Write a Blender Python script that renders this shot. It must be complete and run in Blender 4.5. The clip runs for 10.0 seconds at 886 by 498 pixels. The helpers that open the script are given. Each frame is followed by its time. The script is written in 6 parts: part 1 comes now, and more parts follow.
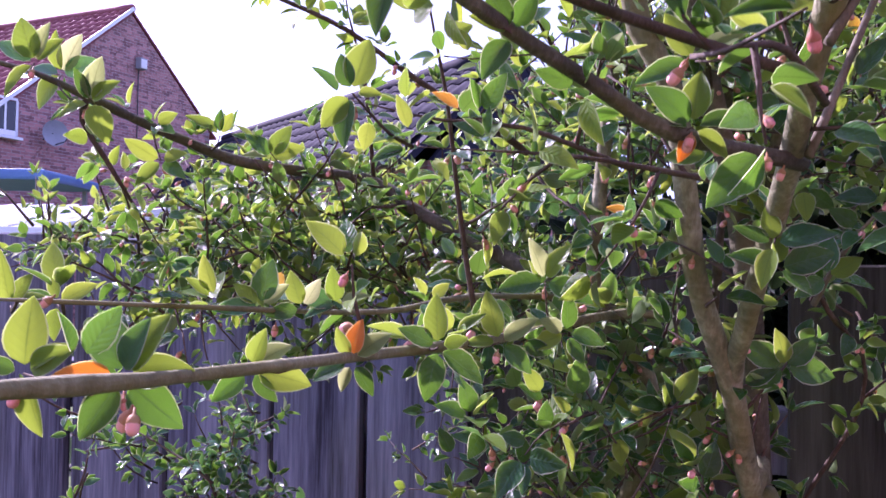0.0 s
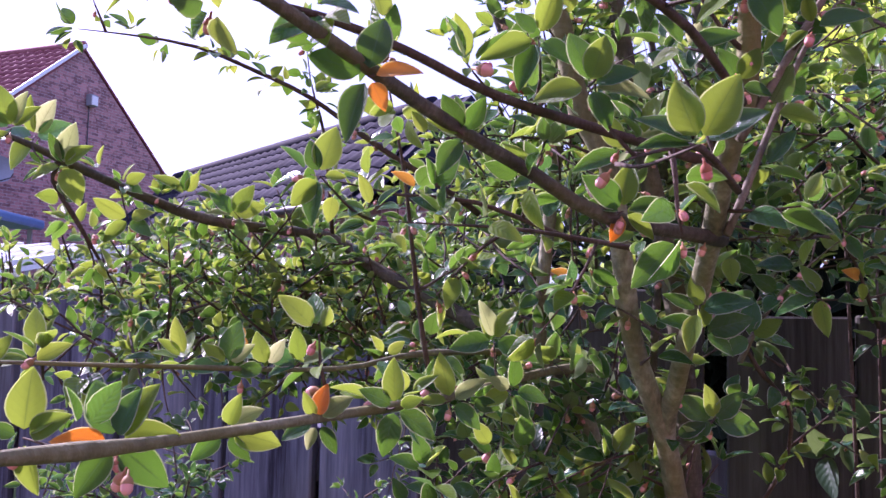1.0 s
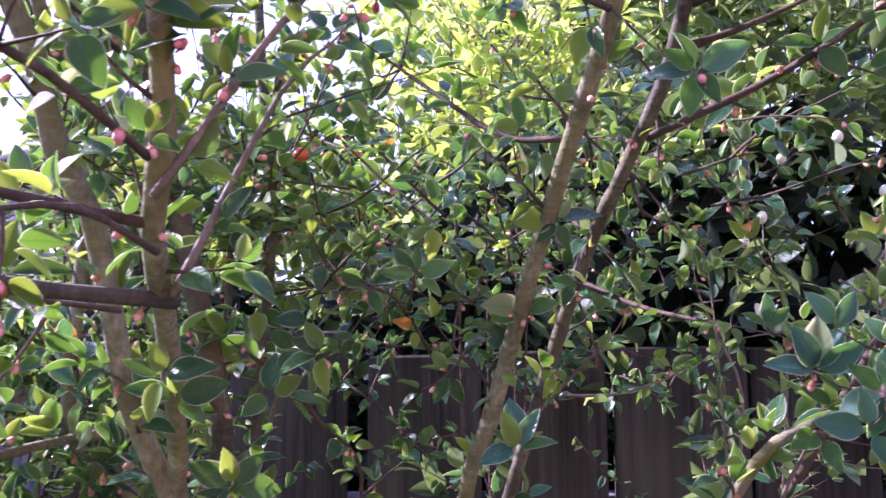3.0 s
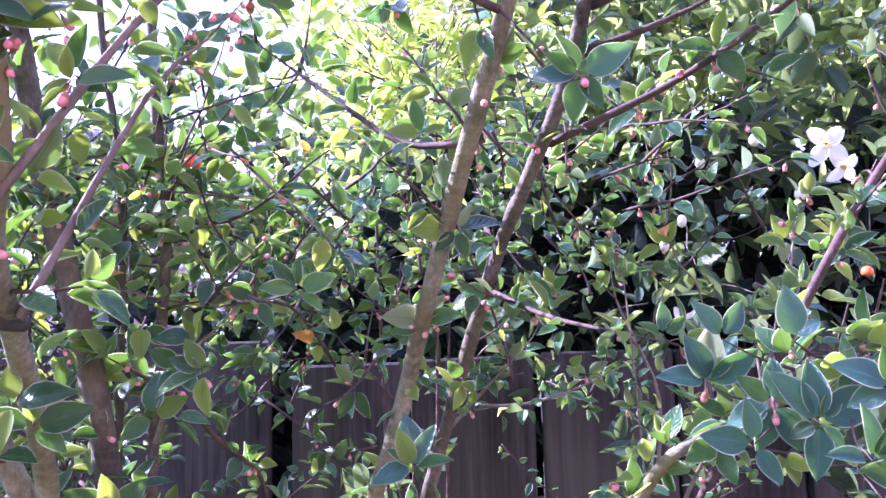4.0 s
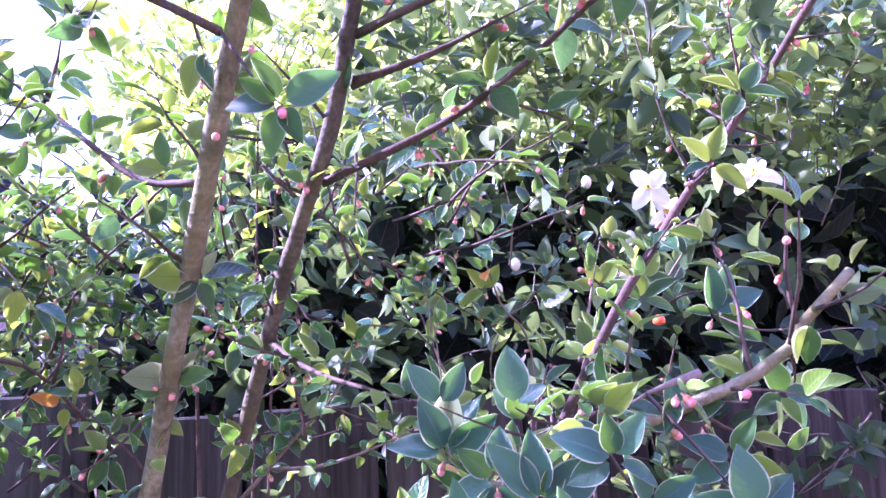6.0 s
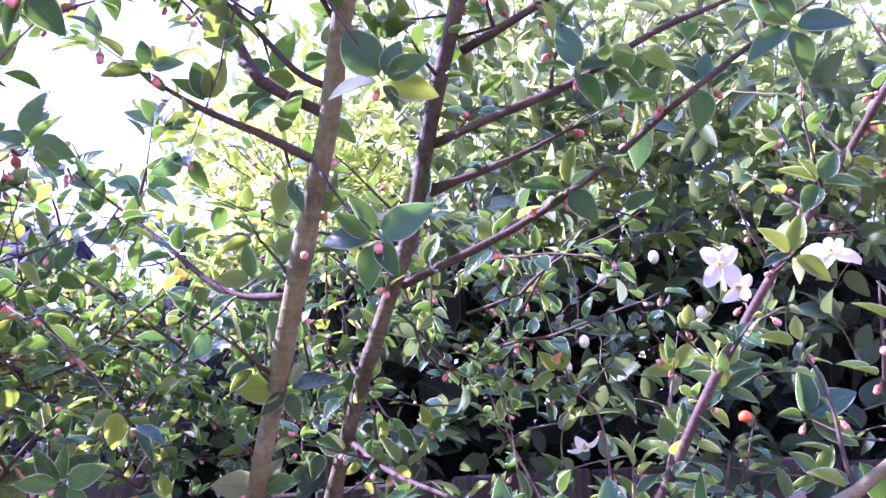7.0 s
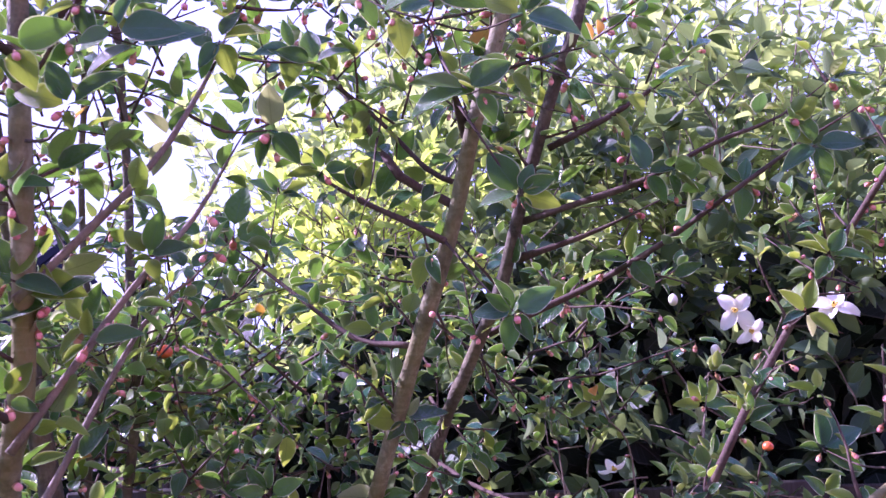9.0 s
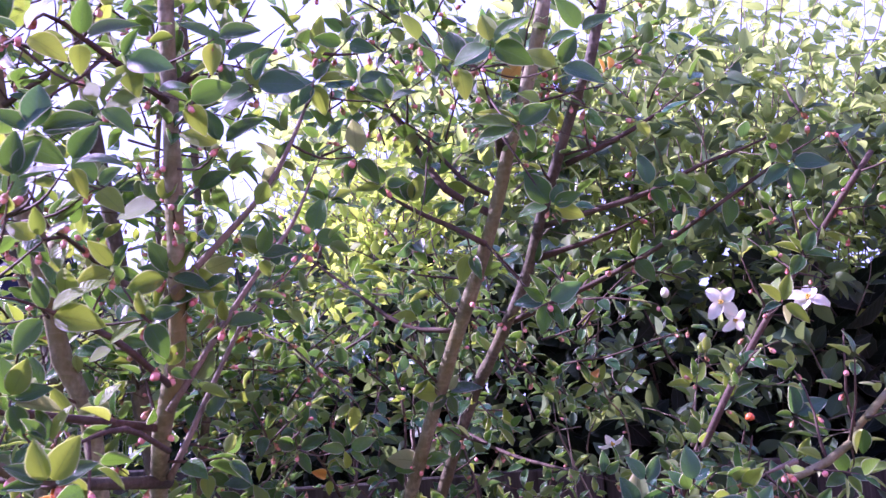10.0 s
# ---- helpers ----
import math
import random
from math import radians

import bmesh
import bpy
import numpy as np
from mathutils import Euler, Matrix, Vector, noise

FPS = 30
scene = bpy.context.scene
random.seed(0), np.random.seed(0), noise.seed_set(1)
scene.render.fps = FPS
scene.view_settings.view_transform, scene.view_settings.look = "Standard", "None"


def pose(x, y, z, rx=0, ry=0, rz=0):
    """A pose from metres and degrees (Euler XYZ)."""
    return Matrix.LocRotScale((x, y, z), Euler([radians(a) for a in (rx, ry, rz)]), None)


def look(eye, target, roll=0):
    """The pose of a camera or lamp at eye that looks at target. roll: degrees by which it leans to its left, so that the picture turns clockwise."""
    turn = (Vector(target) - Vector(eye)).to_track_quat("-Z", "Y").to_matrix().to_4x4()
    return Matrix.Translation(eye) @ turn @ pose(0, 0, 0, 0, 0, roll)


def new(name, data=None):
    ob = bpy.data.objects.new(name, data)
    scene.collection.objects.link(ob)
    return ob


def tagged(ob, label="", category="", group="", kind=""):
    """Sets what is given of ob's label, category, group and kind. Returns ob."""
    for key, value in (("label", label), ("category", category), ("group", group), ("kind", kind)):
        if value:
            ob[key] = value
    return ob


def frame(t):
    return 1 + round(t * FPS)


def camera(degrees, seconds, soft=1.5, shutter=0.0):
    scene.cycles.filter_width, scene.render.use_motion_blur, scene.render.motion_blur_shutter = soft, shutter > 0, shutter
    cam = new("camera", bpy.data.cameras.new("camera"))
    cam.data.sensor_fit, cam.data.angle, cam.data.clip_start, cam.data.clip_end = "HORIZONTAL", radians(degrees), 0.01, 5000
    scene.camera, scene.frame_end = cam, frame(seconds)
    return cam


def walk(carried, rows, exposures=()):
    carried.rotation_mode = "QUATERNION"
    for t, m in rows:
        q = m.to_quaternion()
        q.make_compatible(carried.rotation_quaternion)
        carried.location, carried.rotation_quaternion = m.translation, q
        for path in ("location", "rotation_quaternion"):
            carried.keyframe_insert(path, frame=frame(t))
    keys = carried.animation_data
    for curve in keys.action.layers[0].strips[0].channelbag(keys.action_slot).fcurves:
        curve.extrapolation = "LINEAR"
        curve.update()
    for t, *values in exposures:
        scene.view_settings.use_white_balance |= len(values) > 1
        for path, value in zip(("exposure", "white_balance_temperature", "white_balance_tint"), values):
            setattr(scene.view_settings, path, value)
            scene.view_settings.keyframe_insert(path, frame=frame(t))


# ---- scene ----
cam = camera(55.7, 10.0, shutter=0.2)
# t, x, y, z, yaw, pitch, roll
ROWS = [
    (0.0, 0.0014, 0.0090, 1.7431, -0.58, 1.29, 0.90),
    (0.5, -0.0026, -0.0136, 1.7519, -1.92, 3.52, 1.27),
    (1.0, -0.0009, -0.0194, 1.7519, -3.76, 4.16, 1.26),
    (1.5, 0.0095, -0.0207, 1.7547, -6.14, 4.72, 0.93),
    (2.0, 0.0313, -0.0234, 1.7584, -9.96, 5.55, 0.41),
    (2.5, 0.0668, -0.0208, 1.7620, -16.66, 5.89, 0.29),
    (3.0, 0.1073, -0.0184, 1.7659, -21.89, 6.48, -0.26),
    (3.2, 0.1198, -0.0192, 1.7684, -22.81, 6.64, -0.55),
    (4.3, 0.1444, -0.0122, 1.7706, -26.79, 6.86, -1.68),
    (4.5, 0.1545, -0.0108, 1.7692, -27.85, 7.20, -1.92),
    (5.0, 0.1820, -0.0097, 1.7694, -31.48, 7.37, -1.78),
    (5.2, 0.1908, -0.0064, 1.7709, -32.36, 7.22, -1.82),
    (6.3, 0.2170, -0.0135, 1.7840, -32.22, 10.42, -2.63),
    (6.5, 0.2101, -0.0125, 1.7896, -31.11, 11.32, -2.98),
    (7.0, 0.2003, -0.0123, 1.8025, -28.96, 12.81, -2.94),
    (7.5, 0.1918, -0.0174, 1.8130, -27.26, 13.94, -2.60),
    (8.0, 0.1775, -0.0276, 1.8181, -27.24, 15.41, -2.04),
    (8.5, 0.1502, -0.0429, 1.8156, -28.16, 14.97, -2.12),
    (9.0, 0.1038, -0.0684, 1.8067, -29.96, 13.95, -2.08),
    (9.5, 0.0652, -0.0975, 1.8009, -31.60, 13.58, -2.38),
    (10.0, 0.0322, -0.1253, 1.7917, -31.06, 13.47, -2.33),
]
EXPOSURES = [(0, 1.41, 5400, 62), (1.5, 1.01, 5450, 62), (2, 0.95, 5750, 56), (2.5, 1.34, 5650, 50), (3, 1.84, 5300, 64), (4.5, 2.64, 4950, 72), (6.5, 2.55, 4900, 80), (7.5, 1.94, 5150, 80), (8.5, 1.53, 5200, 82), (10, 1.57, 5200, 86)]
walk(cam, [(t, pose(x, y, z, 0, 0, yaw) @ pose(0, 0, 0, 90 + pitch) @ pose(0, 0, 0, 0, 0, roll)) for t, x, y, z, yaw, pitch, roll in ROWS], EXPOSURES)

# ---- sky and sun: late afternoon, the sun behind the fence on the left ----
SUN_AZIMUTH, SUN_HEIGHT = -48.0, 37.0      # degrees from +y towards +x, above the horizon
world = bpy.data.worlds.new("sky")
world.use_nodes = True
scene.world = world
sky = world.node_tree.nodes.new("ShaderNodeTexSky")
sky.sky_type, sky.sun_disc = "NISHITA", False
sky.sun_elevation, sky.sun_rotation = radians(SUN_HEIGHT), radians(SUN_AZIMUTH)
sky.air_density, sky.dust_density, sky.ozone_density = 1.0, 3.0, 1.0
world.node_tree.nodes["Background"].inputs["Strength"].default_value = 0.105
# a thin, even veil of high cloud
veil = world.node_tree.nodes.new("ShaderNodeMix")
veil.data_type = "RGBA"
veil.inputs[0].default_value = 0.6
veil.inputs[7].default_value = (4.45, 5.4, 7.2, 1)
world.node_tree.links.new(sky.outputs["Color"], veil.inputs[6])
world.node_tree.links.new(veil.outputs[2], world.node_tree.nodes["Background"].inputs["Color"])
sun = new("sun", bpy.data.lights.new("sun", "SUN"))
sun.data.energy, sun.data.angle, sun.data.color = 5.0, radians(0.6), (1.0, 0.93, 0.80)
_a, _h = radians(SUN_AZIMUTH), radians(SUN_HEIGHT)
SUN_DIR = Vector((math.sin(_a) * math.cos(_h), math.cos(_a) * math.cos(_h), math.sin(_h)))
sun.matrix_world = look(SUN_DIR * 30, (0, 0, 0))

# ---- materials ----
def material(name):
    m = bpy.data.materials.new(name)
    m.use_nodes = True
    nodes, links = m.node_tree.nodes, m.node_tree.links
    return m, nodes, links, nodes["Principled BSDF"]


def ramp(nodes, stops):
    r = nodes.new("ShaderNodeValToRGB")
    while len(r.color_ramp.elements) < len(stops):
        r.color_ramp.elements.new(0.5)
    for e, (p, c) in zip(r.color_ramp.elements, stops):
        e.position, e.color = p, (*c, 1)
    return r


def noise_tex(nodes, links, coords, scale, detail=4.0, rough=0.6, stretch=(1, 1, 1)):
    mp = nodes.new("ShaderNodeMapping")
    mp.inputs["Scale"].default_value = stretch
    links.new(coords, mp.inputs["Vector"])
    n = nodes.new("ShaderNodeTexNoise")
    n.inputs["Scale"].default_value, n.inputs["Detail"].default_value, n.inputs["Roughness"].default_value = scale, detail, rough
    links.new(mp.outputs["Vector"], n.inputs["Vector"])
    return n


def mix(nodes, links, a, b, fac, blend="MIX"):
    m = nodes.new("ShaderNodeMix")
    m.data_type, m.blend_type = "RGBA", blend
    for sock, v in ((m.inputs[6], a), (m.inputs[7], b), (m.inputs[0], fac)):
        if isinstance(v, bpy.types.NodeSocket):
            links.new(v, sock)
        elif isinstance(v, tuple):
            sock.default_value = (*v, 1)
        else:
            sock.default_value = v
    return m.outputs[2]


def maths(nodes, links, op, a, b=0.0):
    m = nodes.new("ShaderNodeMath")
    m.operation = op
    for sock, v in ((m.inputs[0], a), (m.inputs[1], b)):
        if isinstance(v, bpy.types.NodeSocket):
            links.new(v, sock)
        else:
            sock.default_value = v
    return m.outputs[0]


def bump(nodes, links, height, bsdf, strength, distance):
    b = nodes.new("ShaderNodeBump")
    b.inputs["Strength"].default_value, b.inputs["Distance"].default_value = strength, distance
    links.new(height, b.inputs["Height"])
    links.new(b.outputs["Normal"], bsdf.inputs["Normal"])
    return b


def leaf_material(name, dark, mid, light, shine_tone, rough=0.38, share=0.40, lit_fringe=0.5, vein=0.5, sheen=0.36):
    """A leaf: waxy skin with midrib and side veins, its own tone, with light passing it."""
    m, nodes, links, bsdf = material(name)
    uv = nodes.new("ShaderNodeUVMap").outputs["UV"]
    sep = nodes.new("ShaderNodeSeparateXYZ")
    links.new(uv, sep.inputs[0])
    geo, info = nodes.new("ShaderNodeNewGeometry"), nodes.new("ShaderNodeObjectInfo")
    own = maths(nodes, links, "FRACT", maths(nodes, links, "ADD", geo.outputs["Random Per Island"], info.outputs["Random"]))
    tone = ramp(nodes, [(0.0, dark), (0.55, mid), (0.92, light), (1.0, light)])
    links.new(own, tone.inputs["Fac"])
    coords = nodes.new("ShaderNodeTexCoord").outputs["Object"]
    blotch = noise_tex(nodes, links, coords, 160.0, 3.0)
    c = mix(nodes, links, tone.outputs["Color"], light, maths(nodes, links, "MULTIPLY", blotch.outputs["Fac"], 0.22))
    # veins: distance from the midrib, and slanting side veins
    side = maths(nodes, links, "ABSOLUTE", maths(nodes, links, "SUBTRACT", sep.outputs["X"], 0.5))
    rib = maths(nodes, links, "LESS_THAN", side, 0.022)
    slant = maths(nodes, links, "SUBTRACT", maths(nodes, links, "MULTIPLY", sep.outputs["Y"], 7.0), maths(nodes, links, "MULTIPLY", side, 4.0))
    wave = maths(nodes, links, "PINGPONG", slant, 0.5)
    veins = maths(nodes, links, "LESS_THAN", wave, 0.05)
    lines = maths(nodes, links, "MAXIMUM", rib, maths(nodes, links, "MULTIPLY", veins, 0.38))
    pale = tuple(min(1.0, v * 1.5 + 0.04) for v in light)
    c = mix(nodes, links, c, pale, maths(nodes, links, "MULTIPLY", lines, vein))
    # pale hairy margin, with its backlit glow put into the colour
    edge = maths(nodes, links, "GREATER_THAN", side, 0.458)
    c = mix(nodes, links, c, (0.58, 0.62, 0.42), maths(nodes, links, "MULTIPLY", edge, lit_fringe))
    links.new(c, bsdf.inputs["Base Color"])
    rr = nodes.new("ShaderNodeMapRange")
    rr.inputs["To Min"].default_value, rr.inputs["To Max"].default_value = rough - 0.1, rough + 0.15
    links.new(blotch.outputs["Fac"], rr.inputs["Value"])
    links.new(rr.outputs["Result"], bsdf.inputs["Roughness"])
    bsdf.inputs["Specular IOR Level"].default_value = sheen
    bump(nodes, links, maths(nodes, links, "ADD", wave, maths(nodes, links, "MULTIPLY", blotch.outputs["Fac"], 0.8)), bsdf, 0.55, 0.0007)
    tl = nodes.new("ShaderNodeBsdfTranslucent")
    shine = mix(nodes, links, shine_tone, tuple(min(1.0, v * 1.5) for v in shine_tone), own)
    shine = mix(nodes, links, shine, tuple(v * 0.5 for v in shine_tone), maths(nodes, links, "MULTIPLY", lines, 0.5))
    links.new(mix(nodes, links, shine, (0.86, 0.90, 0.55), maths(nodes, links, "MULTIPLY", edge, lit_fringe)), tl.inputs["Color"])
    both = nodes.new("ShaderNodeMixShader")
    both.inputs[0].default_value = share
    links.new(bsdf.outputs[0], both.inputs[1])
    links.new(tl.outputs[0], both.inputs[2])
    links.new(both.outputs[0], nodes["Material Output"].inputs["Surface"])
    return m


def bark_material(name, dark, mid, pale, scale=1.0, moss=0.0):
    m, nodes, links, bsdf = material(name)
    coords = nodes.new("ShaderNodeTexCoord").outputs["Object"]
    big = noise_tex(nodes, links, coords, 45.0 * scale, 4.0)
    fine = noise_tex(nodes, links, coords, 420.0 * scale, 3.0, 0.7, (1, 1, 0.45))
    rings = noise_tex(nodes, links, coords, 230.0 * scale, 2.0, 0.5, (0.25, 0.25, 1.6))
    r = ramp(nodes, [(0.30, dark), (0.52, mid), (0.74, pale)])
    both = maths(nodes, links, "ADD", maths(nodes, links, "MULTIPLY", big.outputs["Fac"], 0.6), maths(nodes, links, "MULTIPLY", fine.outputs["Fac"], 0.4))
    links.new(both, r.inputs["Fac"])
    c = r.outputs["Color"]
    if moss:
        g = noise_tex(nodes, links, coords, 25.0 * scale, 3.0)
        gr = ramp(nodes, [(0.45, (0, 0, 0)), (0.65, (1, 1, 1))])
        links.new(g.outputs["Fac"], gr.inputs["Fac"])
        c = mix(nodes, links, c, (0.16, 0.15, 0.045), maths(nodes, links, "MULTIPLY", gr.outputs["Color"], moss))
    ring = ramp(nodes, [(0.56, (0, 0, 0)), (0.64, (1, 1, 1))])
    links.new(rings.outputs["Fac"], ring.inputs["Fac"])
    c = mix(nodes, links, c, tuple(v * 1.5 for v in pale), maths(nodes, links, "MULTIPLY", ring.outputs["Color"], 0.06))
    links.new(c, bsdf.inputs["Base Color"])
    bsdf.inputs["Roughness"].default_value, bsdf.inputs["Specular IOR Level"].default_value = 0.75, 0.2
    h = maths(nodes, links, "ADD", fine.outputs["Fac"], rings.outputs["Fac"])
    bump(nodes, links, h, bsdf, 0.5, 0.0014 / scale)
    return m


def plain_material(name, a, b, scale, rough=0.6, relief=0.2, distance=0.002, metal=0.0, stretch=(1, 1, 1)):
    """A surface that varies between two near colours."""
    m, nodes, links, bsdf = material(name)
    coords = nodes.new("ShaderNodeTexCoord").outputs["Object"]
    n1 = noise_tex(nodes, links, coords, scale, 5.0, 0.6, stretch)
    n2 = noise_tex(nodes, links, coords, scale * 9, 3.0, 0.6, stretch)
    f = maths(nodes, links, "ADD", maths(nodes, links, "MULTIPLY", n1.outputs["Fac"], 0.65), maths(nodes, links, "MULTIPLY", n2.outputs["Fac"], 0.35))
    info = nodes.new("ShaderNodeObjectInfo")
    f2 = maths(nodes, links, "ADD", f, maths(nodes, links, "MULTIPLY", maths(nodes, links, "SUBTRACT", info.outputs["Random"], 0.5), 0.35))
    r = ramp(nodes, [(0.3, a), (0.7, b)])
    links.new(f2, r.inputs["Fac"])
    links.new(r.outputs["Color"], bsdf.inputs["Base Color"])
    bsdf.inputs["Roughness"].default_value, bsdf.inputs["Metallic"].default_value = rough, metal
    bsdf.inputs["Specular IOR Level"].default_value = 0.2 if rough > 0.55 else 0.5
    bump(nodes, links, f, bsdf, relief, distance)
    return m


def fence_material(name="weathered_wood", dark=(0.032, 0.030, 0.044), mid=(0.114, 0.117, 0.156), pale=(0.212, 0.214, 0.268)):
    """Weathered grey softwood: upright grain, knots, faint green."""
    m, nodes, links, bsdf = material(name)
    coords = nodes.new("ShaderNodeTexCoord").outputs["Object"]
    info = nodes.new("ShaderNodeObjectInfo")
    shift = nodes.new("ShaderNodeVectorMath")
    shift.operation = "ADD"
    comb = nodes.new("ShaderNodeCombineXYZ")
    links.new(maths(nodes, links, "MULTIPLY", info.outputs["Random"], 37.0), comb.inputs[2])
    links.new(maths(nodes, links, "MULTIPLY", info.outputs["Random"], 11.0), comb.inputs[0])
    links.new(coords, shift.inputs[0])
    links.new(comb.outputs[0], shift.inputs[1])
    co = shift.outputs[0]
    warp = noise_tex(nodes, links, co, 7.0, 2.0, 0.5, (1, 1, 0.35))
    grain = noise_tex(nodes, links, co, 130.0, 6.0, 0.7, (1, 1, 0.035))
    broad = noise_tex(nodes, links, co, 16.0, 4.0, 0.6, (1, 1, 0.12))
    v = nodes.new("ShaderNodeTexVoronoi")
    v.inputs["Scale"].default_value = 7.0
    links.new(co, v.inputs["Vector"])
    knot = ramp(nodes, [(0.0, (1, 1, 1)), (0.09, (0.7, 0.7, 0.7)), (0.16, (0, 0, 0))])
    links.new(v.outputs["Distance"], knot.inputs["Fac"])
    f = maths(nodes, links, "ADD", maths(nodes, links, "MULTIPLY", grain.outputs["Fac"], 0.55), maths(nodes, links, "MULTIPLY", broad.outputs["Fac"], 0.45))
    r = ramp(nodes, [(0.38, dark), (0.5, mid), (0.62, pale)])
    links.new(f, r.inputs["Fac"])
    c = mix(nodes, links, r.outputs["Color"], (0.06, 0.05, 0.05), maths(nodes, links, "MULTIPLY", knot.outputs["Color"], 0.85))
    gr = ramp(nodes, [(0.5, (0, 0, 0)), (0.75, (1, 1, 1))])
    links.new(warp.outputs["Fac"], gr.inputs["Fac"])
    c = mix(nodes, links, c, (0.15, 0.16, 0.10), maths(nodes, links, "MULTIPLY", gr.outputs["Color"], 0.35))
    links.new(c, bsdf.inputs["Base Color"])
    bsdf.inputs["Roughness"].default_value, bsdf.inputs["Specular IOR Level"].default_value = 0.85, 0.12
    bump(nodes, links, maths(nodes, links, "SUBTRACT", f, maths(nodes, links, "MULTIPLY", knot.outputs["Color"], 0.3)), bsdf, 0.6, 0.003)
    return m


def brick_material():
    m, nodes, links, bsdf = material("red_brick")
    uv = nodes.new("ShaderNodeUVMap").outputs["UV"]
    b = nodes.new("ShaderNodeTexBrick")
    b.inputs["Scale"].default_value = 1.0
    b.inputs["Brick Width"].default_value, b.inputs["Row Height"].default_value = 0.225, 0.075
    b.inputs["Mortar Size"].default_value, b.inputs["Mortar Smooth"].default_value = 0.006, 0.2
    b.inputs["Color1"].default_value, b.inputs["Color2"].default_value = (0.52, 0.24, 0.22, 1), (0.19, 0.085, 0.090, 1)
    b.inputs["Mortar"].default_value = (0.40, 0.34, 0.33, 1)
    links.new(uv, b.inputs["Vector"])
    big = noise_tex(nodes, links, uv, 0.9, 5.0)
    small = noise_tex(nodes, links, uv, 7.0, 3.0)
    c = mix(nodes, links, b.outputs["Color"], (0.50, 0.26, 0.22), maths(nodes, links, "MULTIPLY", maths(nodes, links, "GREATER_THAN", small.outputs["Fac"], 0.62), 0.6))
    c = mix(nodes, links, c, (0.12, 0.05, 0.045), maths(nodes, links, "MULTIPLY", maths(nodes, links, "LESS_THAN", small.outputs["Fac"], 0.40), 0.6))
    c = mix(nodes, links, c, (0.16, 0.08, 0.07), maths(nodes, links, "MULTIPLY", big.outputs["Fac"], 0.25))
    links.new(c, bsdf.inputs["Base Color"])
    bsdf.inputs["Roughness"].default_value = 0.9
    bump(nodes, links, b.outputs["Fac"], bsdf, -0.5, 0.008)
    return m


M_LEAF = leaf_material("cotoneaster_leaf", (0.007, 0.032, 0.016), (0.019, 0.075, 0.030), (0.054, 0.142, 0.040), (0.22, 0.47, 0.045), 0.24, 0.34, 0.58, 0.6, 0.29)
# glossy leaves in shade: the blue sky they reflect is put into the colour
M_LEAF_SKY_TINT = leaf_material("glossy_sky_tinted_leaf", (0.012, 0.058, 0.042), (0.024, 0.092, 0.060), (0.048, 0.132, 0.080), (0.24, 0.58, 0.14), 0.24, 0.24, 0.55, 0.6, 0.34)
M_LEAF_PALE = leaf_material("felted_leaf_underside", (0.085, 0.130, 0.060), (0.125, 0.175, 0.082), (0.17, 0.225, 0.11), (0.80, 0.88, 0.44), 0.7, 0.56, 0.2, 0.35, 0.12)
# leaves with the sun behind them: its yellow is put into the colour
M_LEAF_YELLOW_LIT = leaf_material("lit_yellow_green_leaf", (0.042, 0.098, 0.016), (0.076, 0.148, 0.020), (0.12, 0.20, 0.026), (0.56, 0.80, 0.09), 0.40, 0.40, 0.5, 0.5, 0.24)
M_LEAF_ORANGE = leaf_material("orange_leaf", (0.56, 0.14, 0.03), (0.64, 0.26, 0.05), (0.72, 0.42, 0.10), (0.92, 0.42, 0.06), 0.45, 0.52)
# mock orange and hedge leaves, darkened in colour for the shade they stand in
M_LEAF_MOCK_SHADED = leaf_material("shaded_mock_orange_leaf", (0.008, 0.024, 0.016), (0.018, 0.048, 0.026), (0.044, 0.084, 0.034), (0.24, 0.36, 0.09), 0.42, 0.22, 0.05, 0.5, 0.18)
# shrub top in the sun: the sun's yellow is put into the leaf colour
M_LEAF_SUN_YELLOW = leaf_material("sunlit_yellow_leaf", (0.085, 0.145, 0.022), (0.135, 0.215, 0.028), (0.20, 0.29, 0.038), (0.58, 0.84, 0.09), 0.5, 0.52, 0.0)
# upper mock orange and far shrub leaves, sunlight put into the colour
M_LEAF_SUNLIT = leaf_material("sunlit_green_leaf", (0.042, 0.085, 0.026), (0.072, 0.126, 0.034), (0.108, 0.168, 0.048), (0.52, 0.68, 0.16), 0.5, 0.42, 0.05, 0.5, 0.22)
# inner hedge leaves: the shade among them is put into this near-black
M_LEAF_HEDGE_SHADE = leaf_material("hedge_shade_leaf", (0.005, 0.010, 0.008), (0.010, 0.020, 0.013), (0.018, 0.032, 0.019), (0.03, 0.06, 0.02), 0.55, 0.08, 0.05, 0.5, 0.09)
M_BARK = bark_material("cotoneaster_bark", (0.050, 0.050, 0.028), (0.180, 0.176, 0.098), (0.40, 0.40, 0.255), 1.0, 0.8)
M_BARK_DARK = bark_material("purple_brown_bark", (0.028, 0.025, 0.019), (0.092, 0.084, 0.060), (0.24, 0.22, 0.165), 1.0, 0.4)
M_TWIG = bark_material("twig_bark", (0.036, 0.025, 0.018), (0.085, 0.060, 0.044), (0.17, 0.13, 0.095), 1.6)
M_TWIG_PALE = bark_material("pale_twig_bark", (0.085, 0.068, 0.046), (0.175, 0.150, 0.105), (0.29, 0.255, 0.185), 1.6)
M_PINK = plain_material("pink_petal", (0.58, 0.15, 0.17), (0.76, 0.37, 0.31), 220.0, 0.5, 0.2, 0.0005)
M_CALYX = plain_material("reddish_calyx", (0.32, 0.10, 0.055), (0.34, 0.21, 0.09), 260.0, 0.6, 0.2, 0.0005)
